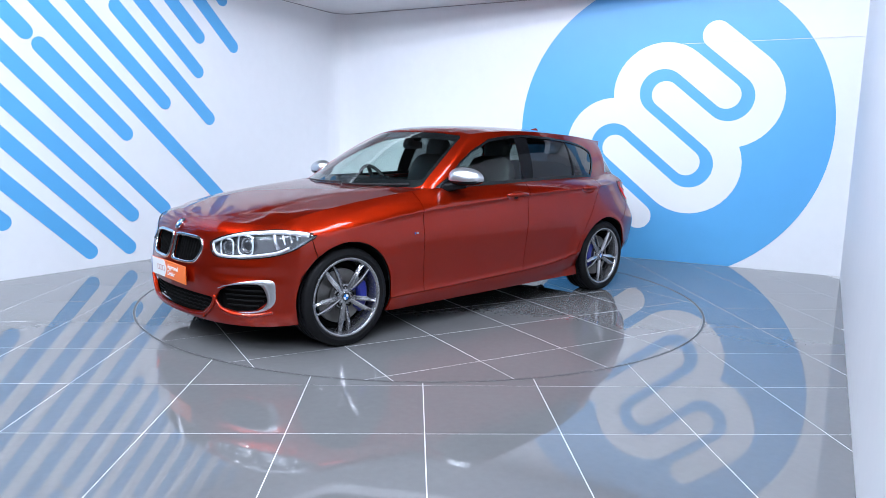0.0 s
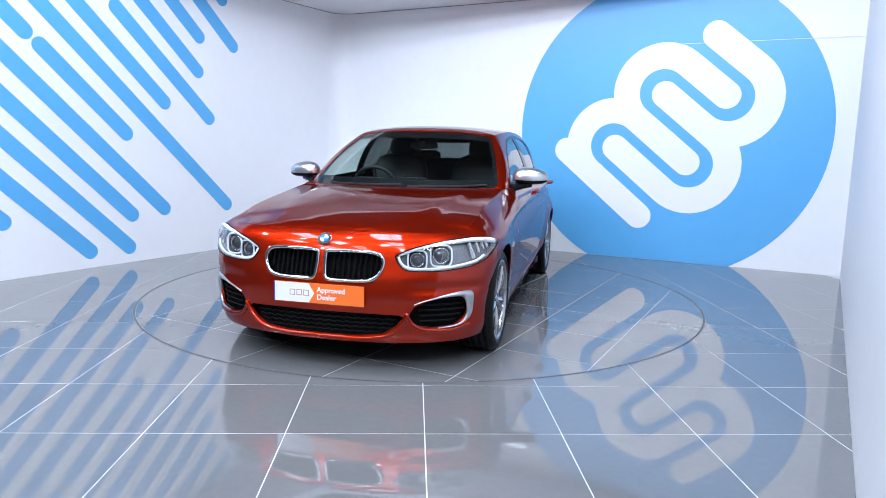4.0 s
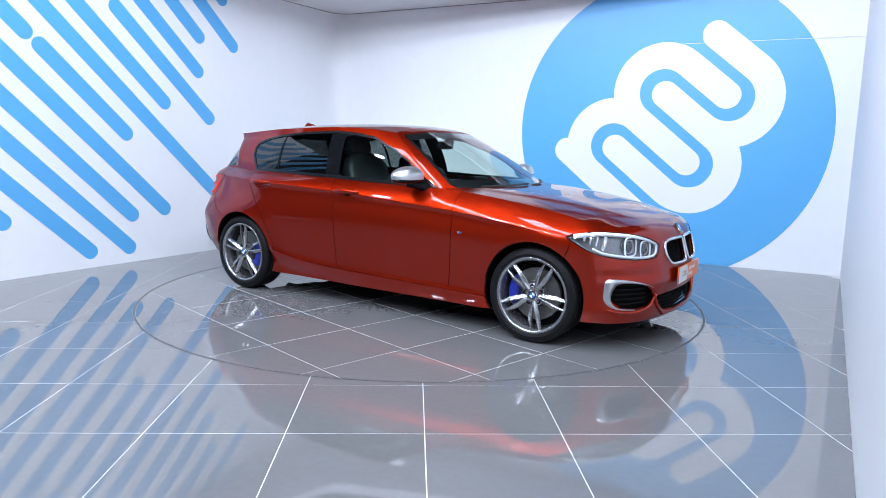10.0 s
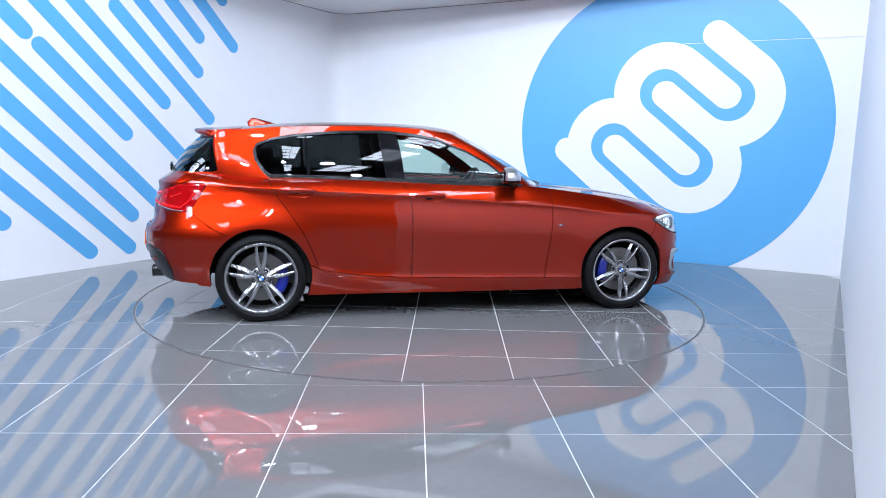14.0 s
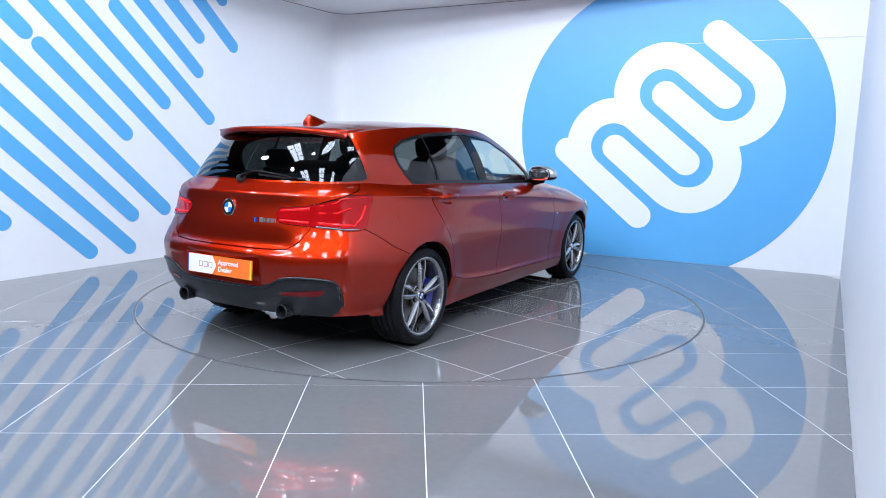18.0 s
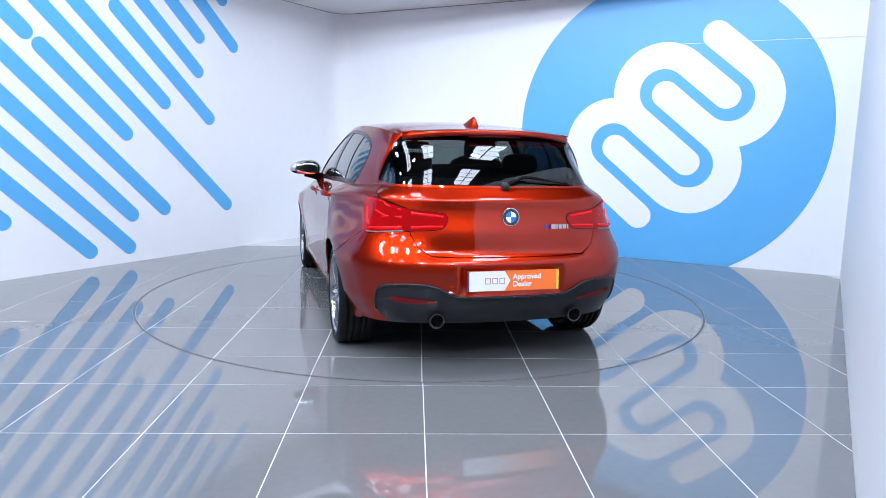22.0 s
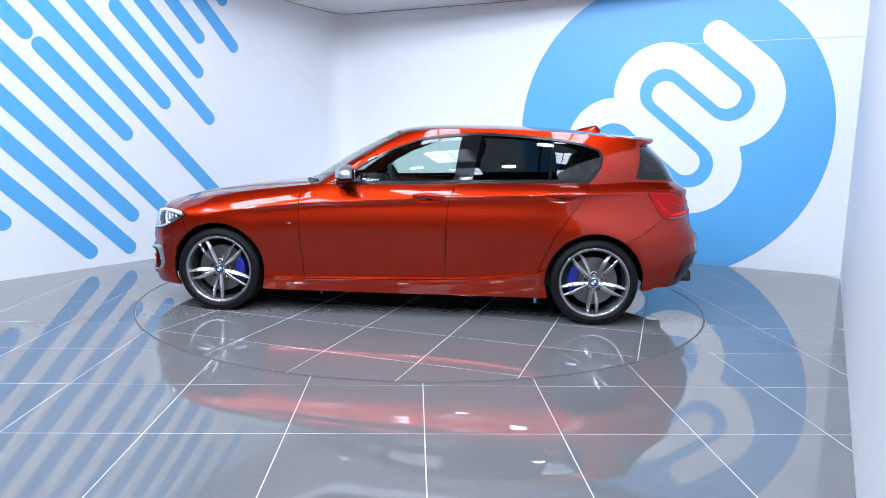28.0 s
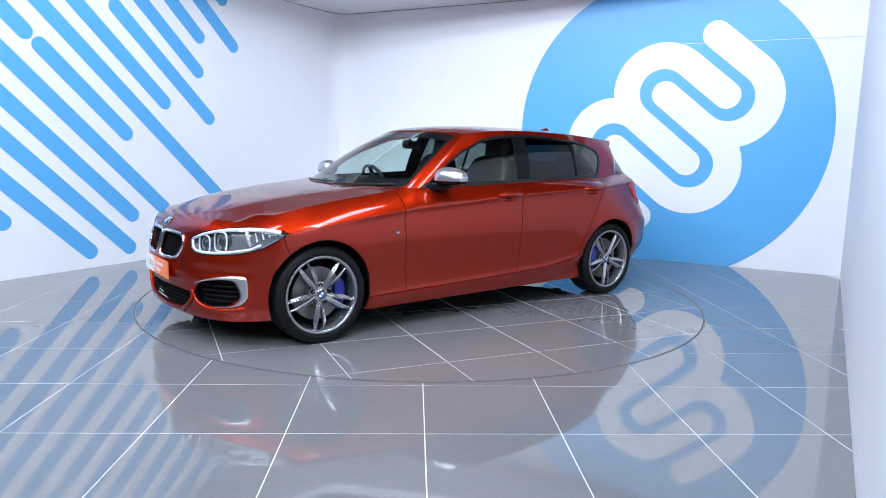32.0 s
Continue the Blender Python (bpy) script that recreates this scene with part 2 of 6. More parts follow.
# the dim hall behind the viewer
for nm, x0, x1, y0, y1 in (("wall_south", -10, 10, -12.15, -12), ("wall_hall_west", -10.15, -10, -12.15, 6), ("wall_hall_east", 10, 10.15, -12.15, 6), ("wall_hall_north", -10, 10, 6, 6.15)):
    bm = bmesh.new()
    box_into(bm, x0, x1, y0, y1, 0, HALL_Z)
    tagged(part(nm, bm, M_HALL), "grey clad wall of the hall around the studio", "wall", kind="structure")
bm = bmesh.new()
box_into(bm, -10.15, 10.15, -12.15, 6.15, HALL_Z, HALL_Z + 0.2)
tagged(part("ceiling_hall", bm, M_HALLTOP), "dark sheet roof of the hall with bright rooflights", "ceiling", kind="structure")


def rooflight(x, y):
    """A translucent roof sheet in two columns of panes, divided by dark bars."""
    thing = empty("rooflight", x, y, HALL_Z)
    for i in range(2):
        for j in range(4):
            bm = bmesh.new()
            box_into(bm, -0.47 + i * 0.47, i * 0.47, -1.20 + j * 0.60, -0.60 + j * 0.60, -0.03, -0.02)
            part("pane", bm, M_PANE, thing)
    for x0, x1, y0, y1 in [(-0.51, -0.47, -1.22, 1.22), (-0.02, 0.02, -1.22, 1.22), (0.47, 0.51, -1.22, 1.22)] + [(-0.51, 0.51, -1.22 + j * 0.60, -1.18 + j * 0.60) for j in range(5)]:
        bm = bmesh.new()
        box_into(bm, x0, x1, y0, y1, -0.075, -0.001)
        part("bar", bm, M_BAR, thing)
    return tagged(thing, "bright translucent rooflight with dark glazing bars", "rooflight", group="rooflights of the hall")


for lx, ly in ROOFLIGHTS:
    rooflight(lx, ly)

M_FLOOD = glow("floodlight_lens", (0.95, 0.97, 1.0), 12.0)


def floodlight(x, y, z, aim):
    """A round lamp on a thin rod from the roof, tilted towards the stage."""
    thing = empty("floodlight", x, y, z)
    tilt = look((0, 0, 0), aim - Vector((x, y, z)))
    part("housing", lathe([(0, 0.10), (0.07, 0.10), (0.10, 0.06), (0.135, -0.05), (0.135, -0.08), (0.127, -0.08), (0.12, -0.05), (0, -0.05)], 24, "z", tilt), M_BAR, thing)
    part("lens", lathe([(0, -0.060), (0.12, -0.060)], 24, "z", tilt), M_FLOOD, thing, "bright lamp lens")
    bm = bmesh.new()
    box_into(bm, -0.008, 0.008, -0.008, 0.008, 0.04, HALL_Z - z)
    part("rod", bm, M_BAR, thing)
    return tagged(thing, "round bright floodlight hanging on a thin rod", "floodlight", group="floodlights over the turntable")


for fx, fy in FLOODS:
    floodlight(fx, fy, FLOOD_Z, flood_aim(fx, fy))

# ---------------------------------------------------------------- wall graphics


def on_wall(origin, along, inward):
    """Maps (u along the wall, height, out of the wall) to the place."""
    x, n = Vector((along.x, along.y, 0)), Vector((inward.x, inward.y, 0))
    return Matrix(((x.x, 0, n.x, origin.x), (x.y, 0, n.y, origin.y), (0, 1, 0, 0), (0, 0, 0, 1)))


def ribbon(points, half, out, m, thick=0.003):
    """A flat band with round ends along a line drawn on a wall; cut off at the floor."""
    left, right = [], []
    n = len(points)
    for i, p in enumerate(points):
        d = (points[min(i + 1, n - 1)] - points[max(i - 1, 0)]).normalized()
        s = Vector((-d.y, d.x)) * half
        left.append(p + s)
        right.append(p - s)
    d0, d1 = (points[0] - points[1]).normalized(), (points[-1] - points[-2]).normalized()
    def cap(c, d):
        s = Vector((d.y, -d.x))
        return [c + (-s * math.cos(a) + d * math.sin(a)) * half for a in [math.pi * k / 14 for k in range(1, 14)]]
    bm = bmesh.new()
    top_l = [bm.verts.new(m @ Vector((p.x, p.y, out))) for p in left]
    top_r = [bm.verts.new(m @ Vector((p.x, p.y, out))) for p in right]
    for i in range(n - 1):
        bm.faces.new((top_l[i], top_l[i + 1], top_r[i + 1], top_r[i]))
    c1 = [bm.verts.new(m @ Vector((p.x, p.y, out))) for p in cap(points[-1], d1)]
    bm.faces.new([top_l[-1]] + c1 + [top_r[-1]])
    c0 = [bm.verts.new(m @ Vector((p.x, p.y, out))) for p in cap(points[0], d0)]
    bm.faces.new([top_r[0]] + c0 + [top_l[0]])
    r = bmesh.ops.extrude_face_region(bm, geom=bm.faces[:])
    nrm = (m.to_3x3() @ Vector((0, 0, 1))) * thick
    for v in [g for g in r["geom"] if isinstance(g, bmesh.types.BMVert)]:
        v.co -= nrm
    bmesh.ops.recalc_face_normals(bm, faces=bm.faces)
    return bm


WEST = on_wall(CORNER, WEST_DIR, WEST_IN)
NORTH = on_wall(CORNER, NORTH_DIR, NORTH_IN)
# diagonal bars: offset across the slope, place of the lower end, length
SLOPE = Vector((0.727, -0.686))
ACROSS = Vector((0.686, 0.727))
BARS = [(-2.655, 4.398, 1.4), (-2.384, 3.639, 2.4), (-2.105, 3.232, 3.2), (-1.838, 3.184, 3.4), (-1.555, 2.811, 4.0), (-1.282, 4.112, 2.0), (-1.272, 3.208, 1.07),
        (-0.995, 1.989, 4.0), (-0.727, 2.761, 2.4), (-0.444, 2.201, 1.45), (-0.176, 2.332, 1.9), (0.108, 2.303, 1.3), (0.395, 1.842, 1.5), (0.650, 1.982, 0.9)]
for across, u_end, length in BARS:
    t = (-u_end - ACROSS.x * across) / SLOPE.x
    end = ACROSS * across + SLOPE * t
    begin = end - SLOPE * min(length, (CEIL - 0.03 - end.y) / -SLOPE.y)
    bm = ribbon([begin, end], 0.0725, 0.004, WEST)
    tagged(part("wall_stripe", bm, M_BLUE), "sky blue vinyl diagonal stripe with rounded ends on the white wall", "wall graphic", group="diagonal stripes on the west wall")

# big disc, cut off by the floor
DC, DR = Vector((4.300, 1.450)), 1.640
bm = bmesh.new()
ring = [DC + Vector((math.cos(a), math.sin(a))) * DR for a in [2 * math.pi * k / 160 for k in range(160)]]
ring = [p for p in ring if p.y > 0.002]
half = math.sqrt(DR * DR - DC.y * DC.y)
ring = sorted(ring, key=lambda p: (math.atan2(p.y - DC.y, p.x - DC.x) + math.pi / 2) % (2 * math.pi))
ring = [Vector((DC.x + half, 0.002))] + ring + [Vector((DC.x - half, 0.002))]
slab_into(bm, [(p.x, p.y) for p in ring], 0.001, 0.004, NORTH)
bmesh.ops.recalc_face_normals(bm, faces=bm.faces)
disc = tagged(part("mural_disc", bm, M_BLUE), "large sky blue vinyl disc with a white looping band", "wall graphic")
SD, SN = Vector((0.767, -0.642)), Vector((-0.642, -0.767))


def spot(a, k):
    return SD * a + SN * (-4.93 + 0.387 * k)


def loop(a, k, side):
    """Half turn about line k at distance a along the slope, from line k-1 to line k+1."""
    return [spot(a, k) + (SN * -math.cos(x) + SD * side * math.sin(x)) * 0.387 for x in [math.pi * i / 20 for i in range(21)]]


WH = 0.141
first = [spot(2.10, 0)] + loop(2.645, 1, 1) + [spot(2.12, 2)]
second = [spot(2.12, 2)] + loop(2.83, 3, 1) + [spot(2.10, 4)]
third = [spot(2.61, 1)] + loop(2.085, 2, -1) + [spot(2.79, 3)]
fourth = [spot(2.79, 3)] + loop(2.065, 4, -1) + [spot(2.817, 5)]
fifth = [spot(1.70, 5), spot(2.817, 5)]
for k, line in enumerate((first, second, third, fourth, fifth)):
    part("white_band", ribbon(line, WH, 0.0065 + 0.0006 * k, NORTH, 0.0025), M_WHITE, disc, "white vinyl band")
# seam between the vinyl sheets
bm = bmesh.new()
box_into(bm, 4.2, 6.1, 2.348, 2.352, 0.0, 0.0095, NORTH)
tagged(part("trim_seam", bm, M_CEIL), "thin horizontal joint in the wall sheeting", "trim", kind="structure")

# ---------------------------------------------------------------- turntable
M_RIM = material("dull_steel_rim", (0.10, 0.10, 0.10), 0.5, metal=0.6)
M_JOINT = material("joint_rubber", (0.07, 0.07, 0.07), 0.6)
turntable = empty("turntable")
tagged(turntable, "round rotating floor disc of grey tiles with a thin steel rim", "turntable")
bm = bmesh.new()
N = 180
def ring_at(r, z):
    return [bm.verts.new((r * math.cos(2 * math.pi * i / N), r * math.sin(2 * math.pi * i / N), z)) for i in range(N)]
r0, r1 = ring_at(TABLE_R - 0.012, -0.010), ring_at(TABLE_R - 0.012, 0.0)
r2, r3 = ring_at(TABLE_R - 0.006, 0.0), ring_at(TABLE_R - 0.006, -0.010)
for a, b in ((r0, r1), (r1, r2), (r2, r3)):
    for i in range(N):
        j = (i + 1) % N
        bm.faces.new((a[i], b[i], b[j], a[j]))
bmesh.ops.recalc_face_normals(bm, faces=bm.faces)
part("rim", bm, M_RIM, turntable, "thin dull steel rim")
bm = bmesh.new()
slab_into(bm, [(r * math.cos(2 * math.pi * i / N), r * math.sin(2 * math.pi * i / N)) for r in (TABLE_R - 0.012,) for i in range(N)], -0.03, -0.0006)
part("bed", bm, M_GROUT, turntable, "white grout bed")
# dark gap round the disc
bm = bmesh.new()
g0, g1 = ring_at(TABLE_R - 0.0055, -0.0004), ring_at(TABLE_R + 0.0035, -0.0004)
for i in range(N):
    j = (i + 1) % N
    bm.faces.new((g0[i], g1[i], g1[j], g0[j]))
tagged(part("trim_gap", bm, M_JOINT), "narrow dark joint round the turntable", "trim", kind="structure")

CAR_Y = 0.038
# ---------------------------------------------------------------- car: materials


def glass_material(name, tint, gloss=1.0):
    m = bpy.data.materials.new(name)
    m.use_nodes = True
    nt = m.node_tree
    nt.nodes.clear()
    out = nt.nodes.new("ShaderNodeOutputMaterial")
    mix = nt.nodes.new("ShaderNodeMixShader")
    clear = nt.nodes.new("ShaderNodeBsdfTransparent")
    clear.inputs["Color"].default_value = (*tint, 1)
    shine = nt.nodes.new("ShaderNodeBsdfGlossy")
    shine.inputs["Roughness"].default_value = 0.01
    shine.inputs["Color"].default_value = (gloss, gloss, gloss, 1)
    facing = nt.nodes.new("ShaderNodeLayerWeight")
    facing.inputs["Blend"].default_value = 0.5
    power = nt.nodes.new("ShaderNodeMath")
    power.operation, power.inputs[1].default_value = "POWER", 4.5
    scaled = nt.nodes.new("ShaderNodeMath")
    scaled.operation, scaled.inputs[1].default_value, scaled.inputs[2].default_value = "MULTIPLY_ADD", 0.92, 0.055
    nt.links.new(facing.outputs["Facing"], power.inputs[0])
    nt.links.new(power.outputs[0], scaled.inputs[0])
    nt.links.new(scaled.outputs[0], mix.inputs[0])
    nt.links.new(clear.outputs[0], mix.inputs[1])
    nt.links.new(shine.outputs[0], mix.inputs[2])
    nt.links.new(mix.outputs[0], out.inputs[0])
    return m


def paint_material():
    """Metallic orange clear-coat with fine flakes."""
    m = material("metallic_orange_paint", (0.395, 0.017, 0.0006), 0.36, metal=0.90, coat=1.0, spec=0.15, grain=0.04, grain_scale=900)
    b = m.node_tree.nodes["Principled BSDF"]
    b.inputs["Coat IOR"].default_value = 1.5
    b.inputs["Coat Roughness"].default_value = 0.02
    b.inputs["Specular Tint"].default_value = (0.12, 0.04, 0.03, 1)
    return m


M_PAINT = paint_material()
M_BLACK = material("black_plastic", (0.018, 0.018, 0.019), 0.45, grain=0.1, grain_scale=80)
M_GLOSS = material("gloss_black", (0.006, 0.006, 0.007), 0.08, spec=0.12)
M_TRIM = material("satin_window_trim", (0.008, 0.008, 0.009), 0.22, spec=0.35)
M_DARK = material("dark_liner", (0.005, 0.005, 0.005), 0.9, spec=0.1)
M_DIFF = material("dark_grey_satin_plastic", (0.011, 0.012, 0.015), 0.28, spec=0.35, grain=0.06, grain_scale=60)
M_CHROME = material("chrome", (0.78, 0.79, 0.80), 0.09, metal=1.0)
M_SILVER = material("satin_silver", (0.60, 0.61, 0.62), 0.28, metal=0.9)
M_ALLOY = material("ferric_grey_alloy", (0.36, 0.36, 0.37), 0.24, metal=0.85, coat=0.5)
M_ALLOYFACE = material("machined_alloy_face", (0.60, 0.60, 0.615), 0.20, metal=0.95)
M_TYRE = material("tyre_rubber", (0.007, 0.007, 0.0075), 0.5, grain=0.15, grain_scale=120, bump=0.1, bump_scale=220, spec=0.15)
M_BRAKE = material("brake_disc_iron", (0.22, 0.215, 0.205), 0.38, metal=0.9, grain=0.15, grain_scale=50)
M_CALIPER = material("blue_caliper_paint", (0.010, 0.018, 0.24), 0.3, coat=0.5)
M_GLASS = glass_material("clear_green_glass", (0.70, 0.82, 0.77))
M_SCREEN = glass_material("windscreen_glass", (0.74, 0.82, 0.79))
M_PRIVACY = glass_material("dark_privacy_glass", (0.15, 0.17, 0.17))
M_LENS = glass_material("clear_lamp_lens", (0.93, 0.95, 0.96))
M_LAMPIN = material("lamp_reflector", (0.80, 0.81, 0.83), 0.25, metal=0.75)
M_LAMPDARK = material("lamp_bezel", (0.10, 0.102, 0.11), 0.22, metal=0.6)
M_LAMPGREY = material("lamp_housing_grey", (0.27, 0.275, 0.29), 0.25, metal=0.5)
M_LAMPLENS = material("smoky_projector_glass", (0.05, 0.052, 0.058), 0.06, metal=0.3, coat=1.0)
M_RING = material("grey_light_ring", (0.78, 0.80, 0.83), 0.25)
M_LED = material("white_light_guide", (0.82, 0.84, 0.87), 0.25)
M_RED = material("red_lamp_plastic", (0.30, 0.002, 0.003), 0.05, spec=0.3, grain=0.08, grain_scale=30)
M_REDDEEP = material("deep_red_lamp_plastic", (0.13, 0.002, 0.003), 0.2, spec=0.3)
M_REDLIGHT = material("bright_red_light_guide", (0.75, 0.008, 0.008), 0.25, spec=0.2)
M_SEAT = material("black_leather", (0.015, 0.015, 0.016), 0.5, bump=0.1, bump_scale=90)
M_CABIN = material("dark_cabin_trim", (0.022, 0.022, 0.023), 0.65, grain=0.1, grain_scale=60)
M_LINING = material("grey_headlining", (0.10, 0.10, 0.10), 0.9)
M_PWHITE = material("white_plate", (0.78, 0.78, 0.78), 0.3)
M_PORANGE = material("orange_plate", (0.85, 0.17, 0.02), 0.3)
M_PYELLOW = material("yellow_plate", (0.8, 0.55, 0.02), 0.3)
M_PBLUE = material("blue_plate_strip", (0.01, 0.03, 0.30), 0.3)
M_PRED = material("muted_red_print", (0.45, 0.20, 0.20), 0.4)
M_BADGEBLUE = material("badge_blue", (0.02, 0.16, 0.55), 0.25, coat=0.6)
M_BADGEWHITE = material("badge_white", (0.75, 0.76, 0.78), 0.25, coat=0.6)
M_BADGEBLACK = material("badge_black", (0.012, 0.012, 0.014), 0.25, coat=0.6)

# ---------------------------------------------------------------- car: forms


def curve_through(xs, ys):
    """A monotone cubic through the given values."""
    xs, ys = np.array(xs, float), np.array(ys, float)
    if xs[0] > xs[-1]:
        xs, ys = xs[::-1], ys[::-1]
    h = np.diff(xs)
    d = np.diff(ys) / h
    m = np.zeros(len(xs))
    m[0], m[-1] = d[0], d[-1]
    for i in range(1, len(xs) - 1):
        if d[i - 1] * d[i] > 0:
            w1, w2 = 2 * h[i] + h[i - 1], h[i] + 2 * h[i - 1]
            m[i] = (w1 + w2) / (w1 / d[i - 1] + w2 / d[i])

    def value(x):
        x = np.clip(np.asarray(x, float), xs[0], xs[-1])
        i = np.clip(np.searchsorted(xs, x) - 1, 0, len(xs) - 2)
        t = (x - xs[i]) / h[i]
        return ((1 + 2 * t) * (1 - t) ** 2 * ys[i] + t * (1 - t) ** 2 * h[i] * m[i] + t * t * (3 - 2 * t) * ys[i + 1] + t * t * (t - 1) * h[i] * m[i + 1])
    return value


def smooth_line(points, n, closed=False):
    """Points evenly along a Catmull-Rom line."""
    p = [Vector(q) for q in points]
    k = len(p)
    dense = []
    for i in range(k if closed else k - 1):
        a, b, c, d = ((p[(i - 1) % k], p[i], p[(i + 1) % k], p[(i + 2) % k]) if closed else (p[max(i - 1, 0)], p[i], p[i + 1], p[min(i + 2, k - 1)]))
        for s in range(12):
            t = s / 12
            dense.append(0.5 * (2 * b + (c - a) * t + (2 * a - 5 * b + 4 * c - d) * t * t + (3 * b - a - 3 * c + d) * t ** 3))
    dense.append(p[0] if closed else p[-1])
    run = [0.0]
    for a, b in zip(dense, dense[1:]):
        run.append(run[-1] + (b - a).length)
    out = []
    j = 0
    count = n if closed else n - 1
    for s in range(n):
        want = run[-1] * s / count
        while j < len(run) - 2 and run[j + 1] < want:
            j += 1
        f = (want - run[j]) / max(run[j + 1] - run[j], 1e-9)
        out.append(dense[j].lerp(dense[j + 1], f))
    return out


# plan of the lower body, half, from the nose round to the tail
PLAN = [(2.130, 0.0), (2.126, 0.13), (2.110, 0.27), (2.074, 0.45), (2.006, 0.62), (1.905, 0.755), (1.765, 0.842), (1.590, 0.870), (1.390, 0.879), (1.10, 0.877), (0.80, 0.875), (0.2, 0.873), (-0.5, 0.874),
        (-0.95, 0.878), (-1.30, 0.881), (-1.55, 0.869), (-1.74, 0.832), (-1.90, 0.755), (-2.015, 0.62), (-2.085, 0.44), (-2.120, 0.24), (-2.130, 0.10), (-2.132, 0.0)]
NG = 600
plan_pts = smooth_line(PLAN, NG + 1)
plan_xy = np.array([(p[0], p[1]) for p in plan_pts])
plan_xy[0, 1] = plan_xy[-1, 1] = 0.0
tang = np.gradient(plan_xy, axis=0)
tang /= np.linalg.norm(tang, axis=1)[:, None]
for _ in range(6):
    tang[1:-1] = (tang[:-2] + 2 * tang[1:-1] + tang[2:]) / 4
tang[0], tang[-1] = (0, 1), (0, -1)
tang /= np.linalg.norm(tang, axis=1)[:, None]
plan_n = np.stack([tang[:, 1], -tang[:, 0]], 1)
GIRTH = float(np.linalg.norm(np.diff(plan_xy, axis=0), axis=1).sum())

FRONT_OFF = curve_through([0.15, 0.20, 0.27, 0.34, 0.42, 0.50, 0.58, 0.66, 0.70, 0.735, 0.76, 0.80], [-0.055, -0.025, -0.018, -0.012, 0.0, -0.010, -0.032, -0.055, -0.072, -0.105, -0.145, -0.22])
REAR_OFF = curve_through([0.20, 0.25, 0.32, 0.42, 0.50, 0.57, 0.605, 0.622, 0.640, 0.655, 0.675, 0.75, 0.85, 0.90, 0.930, 0.941, 0.955, 1.00, 1.03],
                         [-0.17, -0.125, -0.072, -0.024, -0.005, 0.0, -0.004, -0.012, -0.034, -0.056, -0.062, -0.068, -0.094, -0.102, -0.099, -0.103, -0.126, -0.190, -0.24])
REAR_CORNER = curve_through([0.20, 0.25, 0.32, 0.42, 0.50, 0.57, 0.605, 0.64, 0.70, 0.75, 0.85, 0.90, 0.941, 1.00, 1.03],
                            [-0.17, -0.125, -0.072, -0.024, -0.005, 0.0, -0.005, -0.022, -0.058, -0.078, -0.094, -0.102, -0.110, -0.190, -0.24])
SIDE_OFF = curve_through([0.28, 0.34, 0.42, 0.48, 0.55, 0.61, 0.66, 0.72, 0.80], [-0.036, -0.034, -0.027, -0.019, -0.009, -0.002, 0.0, -0.002, -0.008])
SILL_Z = curve_through([-0.98, -0.90, -0.65, -0.35, 0.1, 0.75, 1.06], [0.400, 0.364, 0.316, 0.292, 0.276, 0.260, 0.254])
CREASE = curve_through([-2.2, -1.85, -1.62, -0.93, -0.26, 0.39, 0.9, 1.15, 1.3, 1.6, 2.2], [0.937, 0.936, 0.930, 0.900, 0.870, 0.826, 0.788, 0.757, 0.74, 0.70, 0.68])
TOP = curve_through([-2.2, -2.00, -1.85, -1.60, -1.25, -0.95, -0.35, 0.1, 0.56, 0.66, 0.80, 1.2, 1.5, 1.7, 1.85, 1.95, 2.05, 2.2], [1.0, 1.0, 1.0, 0.998, 0.978, 0.978, 0.958, 0.945, 0.936, 0.936, 0.922, 0.872, 0.826, 0.785, 0.757, 0.752, 0.755, 0.755])
TOPIN = curve_through([-2.2, -1.7, -1.2, -0.3, 0.56, 0.8, 1.3, 1.6, 2.2], [0.09, 0.10, 0.120, 0.098, 0.10, 0.13, 0.14, 0.135, 0.13])


def ease(t):
    t = np.clip(t, 0, 1)
    return t * t * (3 - 2 * t)


